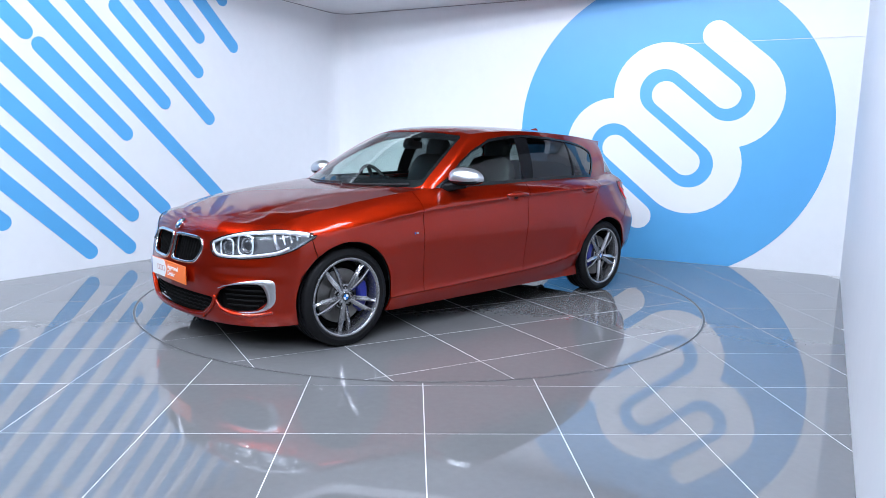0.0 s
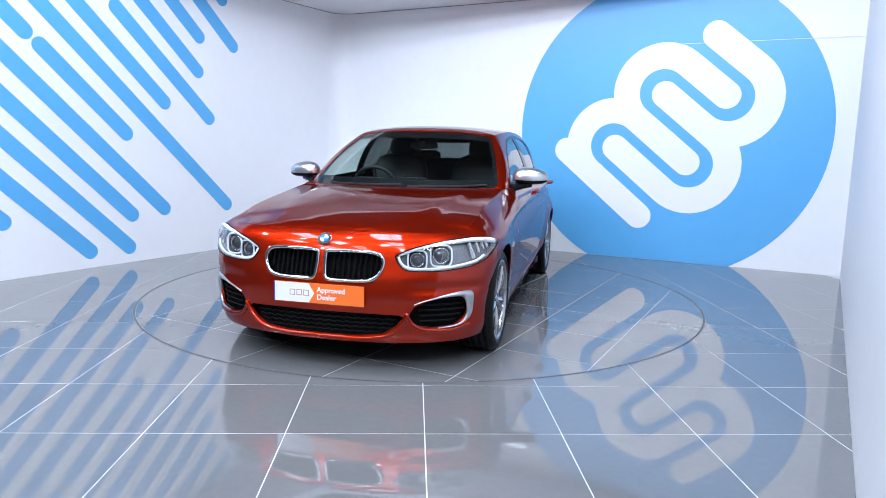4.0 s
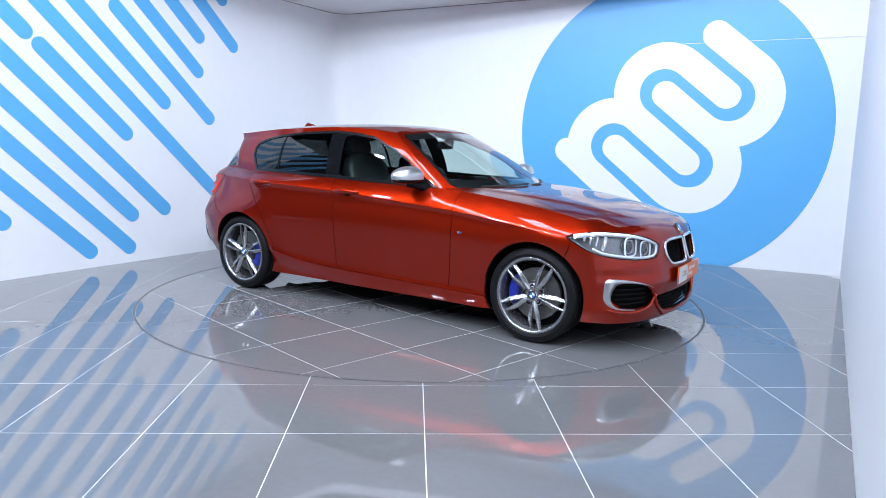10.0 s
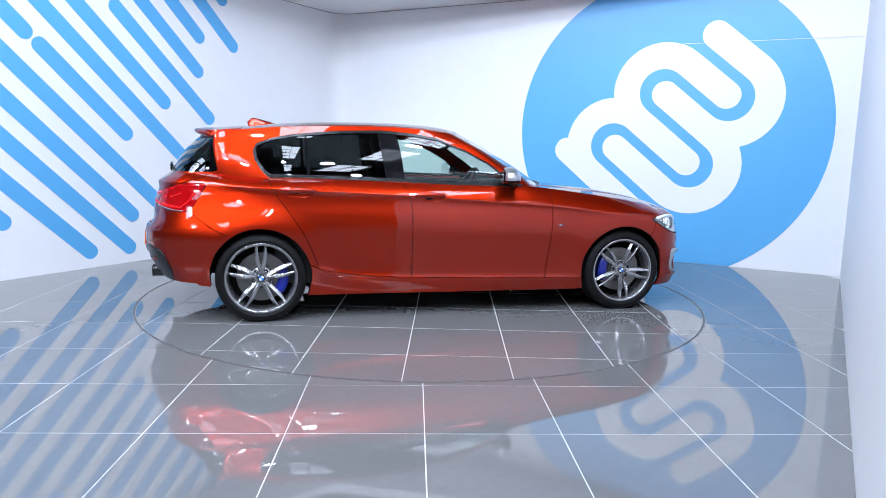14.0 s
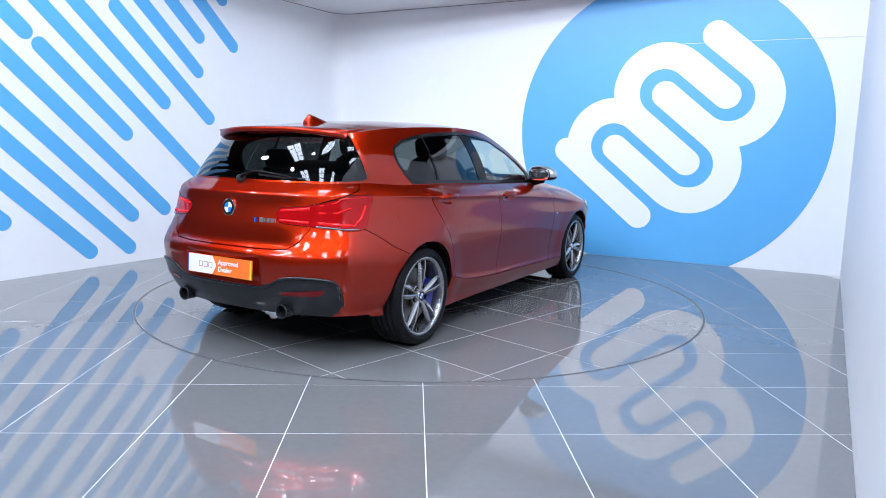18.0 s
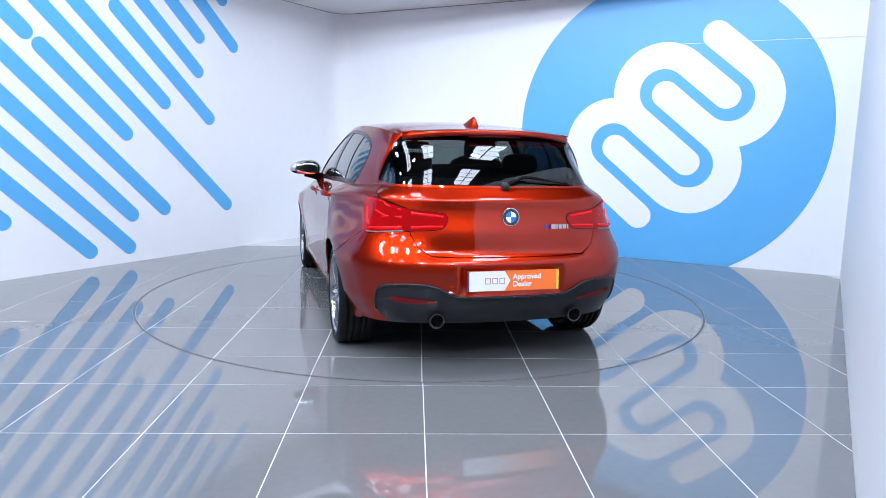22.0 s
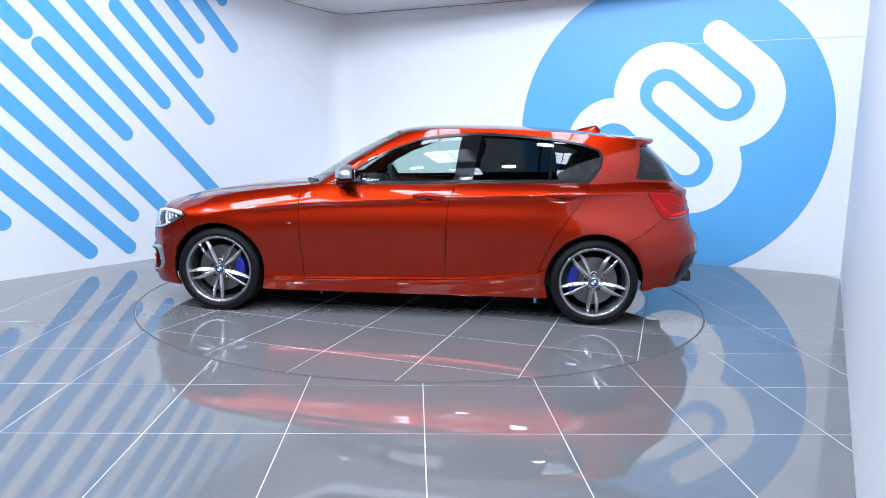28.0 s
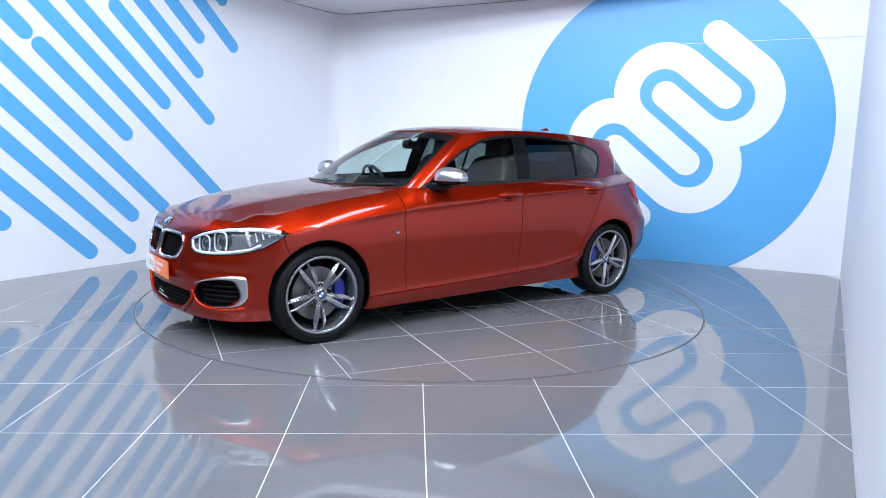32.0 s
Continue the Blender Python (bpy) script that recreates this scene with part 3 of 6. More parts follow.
def body_at(g, z, out=0.0):
    """The lower body's surface at g (0 nose to 1 tail) and height z. Arrays in, (n, 3) out."""
    g, z = np.asarray(g, float), np.asarray(z, float)
    i = np.clip(g * NG, 0, NG)
    i0 = np.minimum(i.astype(int), NG - 1)
    f = (i - i0)[..., None]
    p = plan_xy[i0] * (1 - f) + plan_xy[i0 + 1] * f
    n = plan_n[i0] * (1 - f) + plan_n[i0 + 1] * f
    n = n / np.linalg.norm(n, axis=-1, keepdims=True)
    x = p[..., 0]
    wf, wr = np.clip(n[..., 0], 0, 1) ** 1.6, np.clip(-n[..., 0], 0, 1) ** 1.6
    ws = np.clip(1 - wf - wr, 0, 1)
    zc, zt = CREASE(x), TOP(x)
    up = np.clip((z - zc) / np.maximum(zt - zc, 0.02), 0, 1.3)
    zs = np.clip(SILL_Z(np.clip(x, -0.98, 1.06)), 0.2, 0.42)
    side = SIDE_OFF(np.clip(z, 0.28, 0.80)) - TOPIN(x) * (0.42 * up + 0.58 * up ** 2)
    # the doors flare out again to the skirt's crease, and the skirt tucks under
    mids = ease((x + 0.98) / 0.12) * ease((1.08 - x) / 0.12)
    side = side + mids * 0.007 * np.clip(1 - np.maximum(z - zs, 0) / 0.030, 0, 1) ** 2
    side = side - 0.045 * np.clip((zs - z) / 0.12, 0, 1) ** 1.3
    # undercut with a hard upper edge below the shoulder crease
    drop = np.maximum(zc - z, 0)
    side = side - 0.0125 * (1 - np.exp(-drop / 0.014)) * np.exp(-(drop / 0.105) ** 2) * ease((1.42 - x) / 0.5) * ease((x + 1.62) / 0.35)
    # flared wheel arches
    for hx, lift in ((1.395, 0.010), (-1.29, 0.014)):
        rho = np.hypot(x - hx, (z - 0.308))
        side = side + lift * ease((0.520 - rho) / 0.175)
    # the flanks draw in towards the tail lamps
    side = side - 0.130 * ease((-1.02 - x) / 0.74) * ease((z - 0.56) / 0.42)
    # hollow above the front ducts, between lamp and blade
    y = np.abs(p[..., 1])
    front = FRONT_OFF(z) - 0.016 * np.exp(-((z - 0.468) / 0.030) ** 2) * ease((y - 0.42) / 0.16)
    # sunken field for the rear plate
    corner = ease((y - 0.40) / 0.16)
    rear = REAR_OFF(z) * (1 - corner) + REAR_CORNER(z) * corner - 0.020 * ease((0.310 - y) / 0.035) * ease((z - 0.436) / 0.016) * ease((0.602 - z) / 0.020)
    off = wf * front + wr * rear + ws * side + out
    q = p + n * off[..., None]
    q[..., 1] = np.where((g <= 0) | (g >= 1), 0.0, q[..., 1])
    return np.concatenate([q, z[..., None]], -1)


GS = np.linspace(0, 1, 1201)


def S(x, z):
    """(g, z) of the point of the flank at x."""
    b = body_at(GS, np.full(len(GS), z))
    i = int(np.argmin(np.abs(b[:, 0] - x)))
    return (float(GS[i]), z)


def F(y, z):
    """(g, z) of the point of the front at y."""
    k = GS < 0.22
    b = body_at(GS[k], np.full(k.sum(), z))
    return (float(GS[k][int(np.argmin(np.abs(b[:, 1] - y)))]), z)


def R(y, z):
    """(g, z) of the point of the rear at y."""
    k = GS > 0.80
    b = body_at(GS[k], np.full(k.sum(), z))
    return (float(GS[k][int(np.argmin(np.abs(b[:, 1] - y)))]), z)


def inside(poly, x, y):
    hit = False
    j = len(poly) - 1
    for i in range(len(poly)):
        xi, yi = poly[i]
        xj, yj = poly[j]
        if (yi > y) != (yj > y) and x < (xj - xi) * (y - yi) / (yj - yi) + xi:
            hit = not hit
        j = i
    return hit


class Sheet:
    """A flat grid in the surface's own coordinates, cut along lines and then laid on the surface."""

    def __init__(self, a0, a1, na, b0, b1, nb, sa=1.0):
        self.bm = bmesh.new()
        self.sa = sa
        vs = [[self.bm.verts.new((sa * (a0 + (a1 - a0) * i / na), b0 + (b1 - b0) * j / nb, 0)) for j in range(nb + 1)] for i in range(na + 1)]
        for i in range(na):
            for j in range(nb):
                self.bm.faces.new((vs[i][j], vs[i + 1][j], vs[i + 1][j + 1], vs[i][j + 1]))
        self.da, self.db = sa * (a1 - a0) / na, (b1 - b0) / nb

    def cut(self, line, gaps=(0.0,), closed=False):
        pts = [Vector((p[0] * self.sa, p[1], 0)) for p in line]
        if closed:
            pts.append(pts[0])
        for p, q in zip(pts, pts[1:]):
            d = q - p
            if d.length < 1e-6:
                continue
            n = Vector((-d.y, d.x, 0)).normalized()
            x0, x1 = min(p.x, q.x) - self.da * 0.2, max(p.x, q.x) + self.da * 0.2
            y0, y1 = min(p.y, q.y) - self.db * 0.2, max(p.y, q.y) + self.db * 0.2
            for gap in gaps:
                faces = []
                for f in self.bm.faces:
                    xs = [v.co.x for v in f.verts]
                    if max(xs) < x0 or min(xs) > x1:
                        continue
                    ys = [v.co.y for v in f.verts]
                    if max(ys) < y0 or min(ys) > y1:
                        continue
                    faces.append(f)
                geom = list({*faces, *(e for f in faces for e in f.edges), *(v for f in faces for v in f.verts)})
                bmesh.ops.bisect_plane(self.bm, geom=geom, dist=1e-5, plane_co=p + n * gap, plane_no=n)

    def sort(self, kind):
        """Face lists by the kind that kind(a, b) gives for their middles."""
        out = {}
        for f in self.bm.faces:
            c = f.calc_center_median()
            k = kind(c.x / self.sa, c.y)
            if k:
                out.setdefault(k, []).append([(v.co.x / self.sa, v.co.y) for v in f.verts])
        return out


def lay(polys, surface, sides=(1, -1), out=0.0):
    """A bmesh of the flat faces laid on the surface, on one or both flanks."""
    flat, index = [], {}
    faces = []
    for poly in polys:
        ids = []
        for a, b in poly:
            key = (round(a, 6), round(b, 6))
            if key not in index:
                index[key] = len(flat)
                flat.append((a, b))
            ids.append(index[key])
        faces.append(ids)
    arr = np.array(flat)
    co = surface(arr[:, 0], arr[:, 1], out)
    bm = bmesh.new()
    for side in sides:
        vs = [bm.verts.new((c[0], c[1] * side, c[2])) for c in co]
        for ids in faces:
            ids = list(dict.fromkeys(ids))
            if len(ids) > 2:
                try:
                    bm.faces.new([vs[i] for i in (ids if side > 0 else reversed(ids))])
                except ValueError:
                    pass
    bmesh.ops.remove_doubles(bm, verts=bm.verts, dist=2e-5)
    bmesh.ops.recalc_face_normals(bm, faces=bm.faces)
    # outward
    tot = sum((f.normal.dot(f.calc_center_median() - Vector((0, 0, 0.4))) * f.calc_area()) for f in bm.faces)
    if tot < 0:
        bmesh.ops.reverse_faces(bm, faces=bm.faces)
    return bm


def rim_in(bm, depth):
    """Folds a panel's open edges inwards, so that it shows its thickness."""
    edges = [e for e in bm.edges if len(e.link_faces) == 1]
    bm.normal_update()
    nrm = {v: v.normal.copy() for e in edges for v in e.verts}
    for e in edges:
        e.smooth = False
    r = bmesh.ops.extrude_edge_only(bm, edges=edges)
    new_v = [g for g in r["geom"] if isinstance(g, bmesh.types.BMVert)]
    for v in new_v:
        src = min((o for e in v.link_edges for o in e.verts if o in nrm), key=lambda o: (o.co - v.co).length)
        v.co = v.co - nrm[src] * depth
    return bm


def tube(points, radius, n=8, closed=False, flat=1.0):
    """A round bar along a line."""
    bm = bmesh.new()
    pts = [Vector(p) for p in points]
    k = len(pts)
    rings = []
    for i, p in enumerate(pts):
        a = pts[(i - 1) % k] if closed or i > 0 else p
        b = pts[(i + 1) % k] if closed or i < k - 1 else p
        d = (b - a).normalized()
        ref = Vector((1, 0, 0)) if abs(d.x) < 0.8 else Vector((0, 0, 1))
        s = d.cross(ref).normalized()
        t = s.cross(d).normalized()
        r = radius(i / max(k - 1, 1)) if callable(radius) else radius
        rings.append([bm.verts.new(p + (s * math.cos(2 * math.pi * j / n) + t * math.sin(2 * math.pi * j / n) * flat) * r) for j in range(n)])
    for i in range(k if closed else k - 1):
        a, b = rings[i], rings[(i + 1) % k]
        for j in range(n):
            bm.faces.new((a[j], a[(j + 1) % n], b[(j + 1) % n], b[j]))
    if not closed:
        bm.faces.new(rings[0])
        bm.faces.new(rings[-1])
    bmesh.ops.recalc_face_normals(bm, faces=bm.faces)
    return bm


def blob(sx, sy, sz, m=None, power=3.0, n=14):
    """A rounded cushion-like solid of the given half sizes."""
    bm = bmesh.new()
    bmesh.ops.create_uvsphere(bm, u_segments=n * 2, v_segments=n, radius=1)
    for v in bm.verts:
        c = v.co
        r = (abs(c.x) ** power + abs(c.y) ** power + abs(c.z) ** power) ** (1 / power)
        c = c / r
        v.co = Vector((c.x * sx, c.y * sy, c.z * sz))
        if m:
            v.co = m @ v.co
    return bm


def mirrored(bm):
    """The same bmesh on the other flank."""
    other = bm.copy()
    for v in other.verts:
        v.co.y = -v.co.y
    bmesh.ops.reverse_faces(other, faces=other.faces)
    return other


def at_normal(p, n, up=(0, 0, 1)):
    """A frame at p: x across, y up the surface, z outwards."""
    n = Vector(n).normalized()
    x = Vector(up).cross(n).normalized()
    y = n.cross(x)
    return Matrix(((x.x, y.x, n.x, p[0]), (x.y, y.y, n.y, p[1]), (x.z, y.z, n.z, p[2]), (0, 0, 0, 1)))
# ---------------------------------------------------------------- car: panels of the lower body
car = empty("car")
tagged(car, "metallic orange five-door hatchback parked on the turntable", "car")
HUB_F, HUB_R, HUB_Z, ARCH = 1.395, -1.290, 0.304, 0.340


def arch_poly(hx, r=ARCH):
    pts = []
    for k in range(41):
        a = math.pi * (-0.25 + 1.5 * k / 40)
        pts.append(S(hx + r * math.cos(a), HUB_Z + 0.004 + r * math.sin(a)))
    return pts


A_FRONT, A_REAR = arch_poly(HUB_F), arch_poly(HUB_R)
HEADLIGHT = [F(0.398, 0.640), F(0.42, 0.656), F(0.50, 0.688), F(0.615, 0.716), F(0.70, 0.727), S(1.78, 0.731), S(1.69, 0.722), S(1.615, 0.700), S(1.66, 0.672), S(1.75, 0.622), S(1.83, 0.592), F(0.70, 0.572), F(0.60, 0.564), F(0.47, 0.567), F(0.425, 0.592)]
KIDNEY = [F(0.022, 0.640), F(0.038, 0.657), F(0.12, 0.661), F(0.25, 0.658), F(0.312, 0.648), F(0.335, 0.627), F(0.338, 0.600), F(0.328, 0.560), F(0.303, 0.527), F(0.268, 0.512), F(0.20, 0.507), F(0.07, 0.507), F(0.040, 0.514), F(0.026, 0.54)]
INTAKE = [(0.0, 0.335), F(0.20, 0.335), F(0.43, 0.328), F(0.45, 0.315), F(0.41, 0.268), F(0.34, 0.222), F(0.20, 0.208), (0.0, 0.206)]
DUCT = [F(0.465, 0.305), F(0.505, 0.372), F(0.56, 0.402), F(0.66, 0.432), F(0.735, 0.435), F(0.762, 0.42), F(0.765, 0.37), F(0.745, 0.315), F(0.70, 0.270), F(0.60, 0.258), F(0.51, 0.272)]
TAIL = [R(0.345, 0.835), R(0.350, 0.858), R(0.375, 0.868), R(0.545, 0.886), R(0.62, 0.910), R(0.69, 0.934), S(-1.80, 0.939), S(-1.71, 0.938), S(-1.645, 0.930), S(-1.685, 0.860), S(-1.735, 0.775), S(-1.765, 0.757), R(0.745, 0.750), R(0.70, 0.752), R(0.62, 0.766), R(0.545, 0.772), R(0.40, 0.782), R(0.36, 0.800)]
FD = [S(0.80, 0.95), S(0.795, 0.85), S(0.80, 0.72), S(0.790, 0.55), S(0.765, 0.262)]
MD = [S(-0.325, 0.975), S(-0.285, 0.90), S(-0.258, 0.80), S(-0.25, 0.65), S(-0.252, 0.29)]
RD = [S(-1.235, 1.0), S(-1.215, 0.92), S(-1.17, 0.85), S(-1.10, 0.755), S(-1.0, 0.605), S(-0.945, 0.48), S(-0.905, 0.375)]
SILL = [S(x, float(SILL_Z(x))) for x in (1.06, 0.75, 0.4, 0.1, -0.15, -0.35, -0.5, -0.65, -0.78, -0.90, -0.98)]
SEAM_F = [S(1.655, 0.706), S(1.63, 0.62), S(1.60, 0.545)]
SEAM_R = [S(-1.76, 0.757), S(-1.71, 0.725), S(-1.66, 0.69), S(-1.60, 0.645), S(-1.50, 0.60)]
GATE = [(1.0, 0.640), R(0.30, 0.640), R(0.44, 0.645), R(0.505, 0.690), R(0.535, 0.75), R(0.545, 0.80), R(0.550, 0.890), R(0.62, 0.915), R(0.665, 0.934), R(0.675, 0.960), R(0.66, 1.02), (1.0, 1.02)]
DIFF = [(1.0, 0.430), R(0.28, 0.432), R(0.35, 0.450), R(0.42, 0.485), R(0.50, 0.500), R(0.62, 0.498), R(0.69, 0.482), R(0.708, 0.44), R(0.70, 0.34), R(0.66, 0.290), R(0.60, 0.250), R(0.58, 0.19), (1.0, 0.19)]
FLAP = [S(-1.425 + 0.088 * math.cos(a), 0.815 + 0.078 * math.sin(a)) for a in [2 * math.pi * k / 20 for k in range(20)]]
CUP_AT = {"front_cup": (-0.125, 0.862), "rear_cup": (-1.030, 0.891)}
CUPS = {k: [S(cx + 0.098 * math.cos(a), cz + 0.036 * math.sin(a)) for a in [2 * math.pi * j / 24 for j in range(24)]] for k, (cx, cz) in CUP_AT.items()}
HOODEDGE = [(g, float(TOP(body_at(np.array([g]), np.array([0.5]))[0, 0]))) for g in np.linspace(0, 1, 121)]
LOWEDGE = [(0.0, 0.168), F(0.4, 0.168), S(1.85, 0.172), S(1.70, 0.178), S(1.62, 0.185), S(1.2, 0.175), S(1.0, 0.165), S(0.0, 0.165), S(-0.95, 0.172), S(-1.2, 0.2), S(-1.60, 0.242), S(-1.70, 0.247), R(0.75, 0.262), R(0.5, 0.268), (1.0, 0.268)]
LOWZ = curve_through([p[0] for p in LOWEDGE], [p[1] for p in LOWEDGE])
PX = lambda g: float(np.interp(g, np.linspace(0, 1, NG + 1), plan_xy[:, 0]))


def line_at(line, z):
    pts = sorted(((p[1], p[0]) for p in line))
    return float(np.interp(z, [p[0] for p in pts], [p[1] for p in pts]))


SILLZ = lambda g: float(np.interp(g, [p[0] for p in SILL], [p[1] for p in SILL]))
SEAM = 0.0024
sheet = Sheet(0, 1, 260, 0.15, 1.03, 48, sa=GIRTH)
sheet.cut([S(x, float(CREASE(x))) for x in (1.42, 1.15, 0.9, 0.65, 0.39, 0.05, -0.26, -0.6, -0.93, -1.3, -1.62)], gaps=(-0.007, 0.0, 0.006))
sheet.cut([(R(0.70, 0.94)[0], 0.938), (1.0, 0.938)], gaps=(-0.008, 0.0, 0.006))
sheet.cut([(R(0.78, 0.62)[0], 0.617), (1.0, 0.617)], gaps=(-0.01, 0.0, 0.01))
sheet.cut([(1.0, 0.436), R(0.292, 0.436), R(0.292, 0.592), (1.0, 0.592)], gaps=(-0.010, 0.010))
for closed_line in (A_FRONT, A_REAR, HEADLIGHT, KIDNEY, INTAKE, DUCT, TAIL, DIFF, FLAP, *CUPS.values()):
    sheet.cut(closed_line, closed=True)
for key, (cx, cz) in CUP_AT.items():
    sheet.cut([S(cx + 0.070 * math.cos(a), cz + 0.022 * math.sin(a)) for a in [2 * math.pi * j / 16 for j in range(16)]], closed=True)
sheet.cut(HOODEDGE)
sheet.cut(LOWEDGE)
for open_line in (FD, MD, RD, SILL, SEAM_F, SEAM_R, GATE):
    sheet.cut(open_line, gaps=(-SEAM, SEAM))


def near(line, a, b, d=SEAM):
    p = Vector((a * GIRTH, b))
    for (a0, b0), (a1, b1) in zip(line, line[1:]):
        u, v = Vector((a0 * GIRTH, b0)), Vector((a1 * GIRTH, b1))
        w = v - u
        t = (p - u).dot(w) / max(w.dot(w), 1e-9)
        if -0.001 <= t <= 1.001 and (p - u - w * t).length < d * 0.97:
            return True
    return False


def lower_kind(a, b):
    if b > float(np.interp(a, [p[0] for p in HOODEDGE], [p[1] for p in HOODEDGE])) or b < float(np.interp(a, [p[0] for p in LOWEDGE], [p[1] for p in LOWEDGE])):
        return None
    if inside(A_FRONT, a, b) or inside(A_REAR, a, b):
        return None
    if a < 0.3:
        if inside(HEADLIGHT, a, b):
            return "headlight"
        if inside(KIDNEY, a, b):
            return "kidney"
        if inside(INTAKE, a, b):
            return "intake"
        if inside(DUCT, a, b):
            return "duct"
        if near(SEAM_F, a, b):
            return None
        if a < line_at(SEAM_F, min(max(b, 0.545), 0.706)):
            return "front_bumper"
    x = PX(a)
    if a > 0.7:
        if inside(TAIL, a, b):
            return "tail_inner" if inside(GATE, a, b) else "tail_outer"
        if near(GATE, a, b) or near(SEAM_R, a, b):
            return None
        if inside(GATE, a, b):
            return "tailgate"
        if inside(DIFF, a, b):
            return "diffuser"
        if b < 0.77 and a > line_at(SEAM_R, min(max(b, 0.60), 0.755)):
            return "rear_bumper"
    for key, ring in CUPS.items():
        if inside(ring, a, b):
            return key
    if near(SILL, a, b):
        return None
    g0, g1 = SILL[0][0], SILL[-1][0]
    if g0 < a < g1 and b < SILLZ(a):
        return "sill"
    for ln in (FD, MD, RD):
        if near(ln, a, b):
            return None
    if a < line_at(FD, b):
        return "front_fender"
    if a < line_at(MD, b):
        return "front_door"
    if a < line_at(RD, min(max(b, 0.375), 1.0)):
        return "rear_door"
    if inside(FLAP, a, b):
        return "flap"
    return "rear_quarter"


LOWER = sheet.sort(lower_kind)
flap_edge = LOWER["flap"]


def both(name, key, mat, label="", rim=0.010, out=0.0):
    """A panel on each flank: two parts."""
    obs = []
    for side in (1, -1):
        polys = LOWER[key] + (flap_edge if key == "rear_quarter" and side > 0 else [])
        bm = lay(polys, body_at, (side,), out)
        if rim:
            rim_in(bm, rim)
        obs.append(part(name, bm, mat, car, label, smooth=True))
    return obs


def whole(name, key, mat, label="", rim=0.010, out=0.0):
    bm = lay(LOWER[key], body_at, (1, -1), out)
    if rim:
        rim_in(bm, rim)
    return part(name, bm, mat, car, label, smooth=True)


whole("front_bumper", "front_bumper", M_PAINT, "orange painted front bumper")
whole("rear_bumper", "rear_bumper", M_PAINT, "orange painted rear bumper")
whole("diffuser", "diffuser", M_DIFF, "dark grey lower rear valance", out=0.004)
tailgate = whole("tailgate", "tailgate", M_PAINT, "orange tailgate")
both("front_fender", "front_fender", M_PAINT)
FRONT_DOORS = both("front_door", "front_door", M_PAINT)
REAR_DOORS = both("rear_door", "rear_door", M_PAINT)
both("rear_quarter", "rear_quarter", M_PAINT)
both("sill", "sill", M_PAINT, "orange side skirt", out=0.003)
bm = lay(LOWER["flap"], body_at, (-1,), 0.0006)
rim_in(bm, 0.006)
part("fuel_flap", bm, M_PAINT, car, "round fuel filler flap", smooth=True)

# dark structure behind the panels, with the wheel openings left free
core = Sheet(0, 1, 120, 0.17, 1.0, 18, sa=GIRTH)
AF2, AR2 = arch_poly(HUB_F, 0.335), arch_poly(HUB_R, 0.335)
core.cut(AF2, closed=True)
core.cut(AR2, closed=True)
core.cut(HEADLIGHT, closed=True)


def core_kind(a, b):
    if b > float(np.interp(a, [p[0] for p in HOODEDGE], [p[1] for p in HOODEDGE])) - 0.05 or b < float(LOWZ(a)) + 0.005:
        return None
    if inside(AF2, a, b) or inside(AR2, a, b) or inside(HEADLIGHT, a, b):
        return None
    if a < 0.17 and b > 0.2:
        return "deep"
    if a > 0.82 and 0.62 < b < 0.70:
        return "deep"
    return "core"


CORE = core.sort(core_kind)
for side in (1, -1):
    part("inner_structure", lay(CORE["core"], body_at, (side,), -0.014), M_DARK, car, "dark inner body structure")
part("front_structure", lay([p for p in CORE["deep"] if p[0][0] < 0.5], body_at, (1, -1), -0.075), M_DARK, car, "dark front structure")
part("rear_structure", lay([p for p in CORE["deep"] if p[0][0] > 0.5], body_at, (1, -1), -0.075), M_DARK, car, "dark rear structure")
# dark walls between the intake and the side ducts
for side in (1, -1):
    bm = bmesh.new()
    box_into(bm, 1.60, 2.030, side * 0.452 - 0.004, side * 0.452 + 0.004, 0.20, 0.50)
    part("duct_wall", bm, M_DARK, car, "dark wall behind the bumper")
# floor pan and wheel wells
bm = bmesh.new()
box_into(bm, -1.60, 1.80, -0.60, 0.60, 0.20, 0.225)
box_into(bm, -0.93, 1.03, -0.78, 0.78, 0.185, 0.20)
part("floor_pan", bm, M_DARK, car)
for hx in (HUB_F, HUB_R):
    for side in (1, -1):
        bm = bmesh.new()
        prev = None
        for k in range(25):
            a = math.pi * (-0.12 + (1.24 if hx > 0 else 1.13) * k / 24)
            c, s = (hx + 0.347 * math.cos(a), HUB_Z + 0.004 + 0.347 * math.sin(a))
            row = [bm.verts.new((c, side * (0.770 + 0.085 * min(1, max(0, (s - 0.30) / 0.16))), s)), bm.verts.new((c, side * 0.56, s))]
            if prev:
                bm.faces.new((prev[0], prev[1], row[1], row[0]))
            prev = row
        n0 = len(bm.verts)
        bm.verts.ensure_lookup_table()
        bm.faces.new([bm.verts[i] for i in range(1, n0, 2)])
        part("wheel_well", bm, M_DARK, car)
# ---------------------------------------------------------------- car: bonnet, cabin and roof
GA = S(0.63, 0.934)[0]
KNOTS = [0.0, 0.15, 0.30, 0.42, 0.55, 0.72, 0.82, 0.90, 1.0]


def belt_from_body(x=None, g=None):
    g = S(x, 0.93)[0] if g is None else g
    z = float(TOP(PX(g)))
    return Vector(body_at(np.array([g]), np.array([z]))[0])


def corner_g(y):
    """g at which the top edge of the rear reaches y."""
    gs = np.linspace(0.75, 1, 400)
    b = body_at(gs, np.array([float(TOP(PX(g))) for g in gs]))
    return float(gs[int(np.argmin(np.abs(b[:, 1] - y)))])


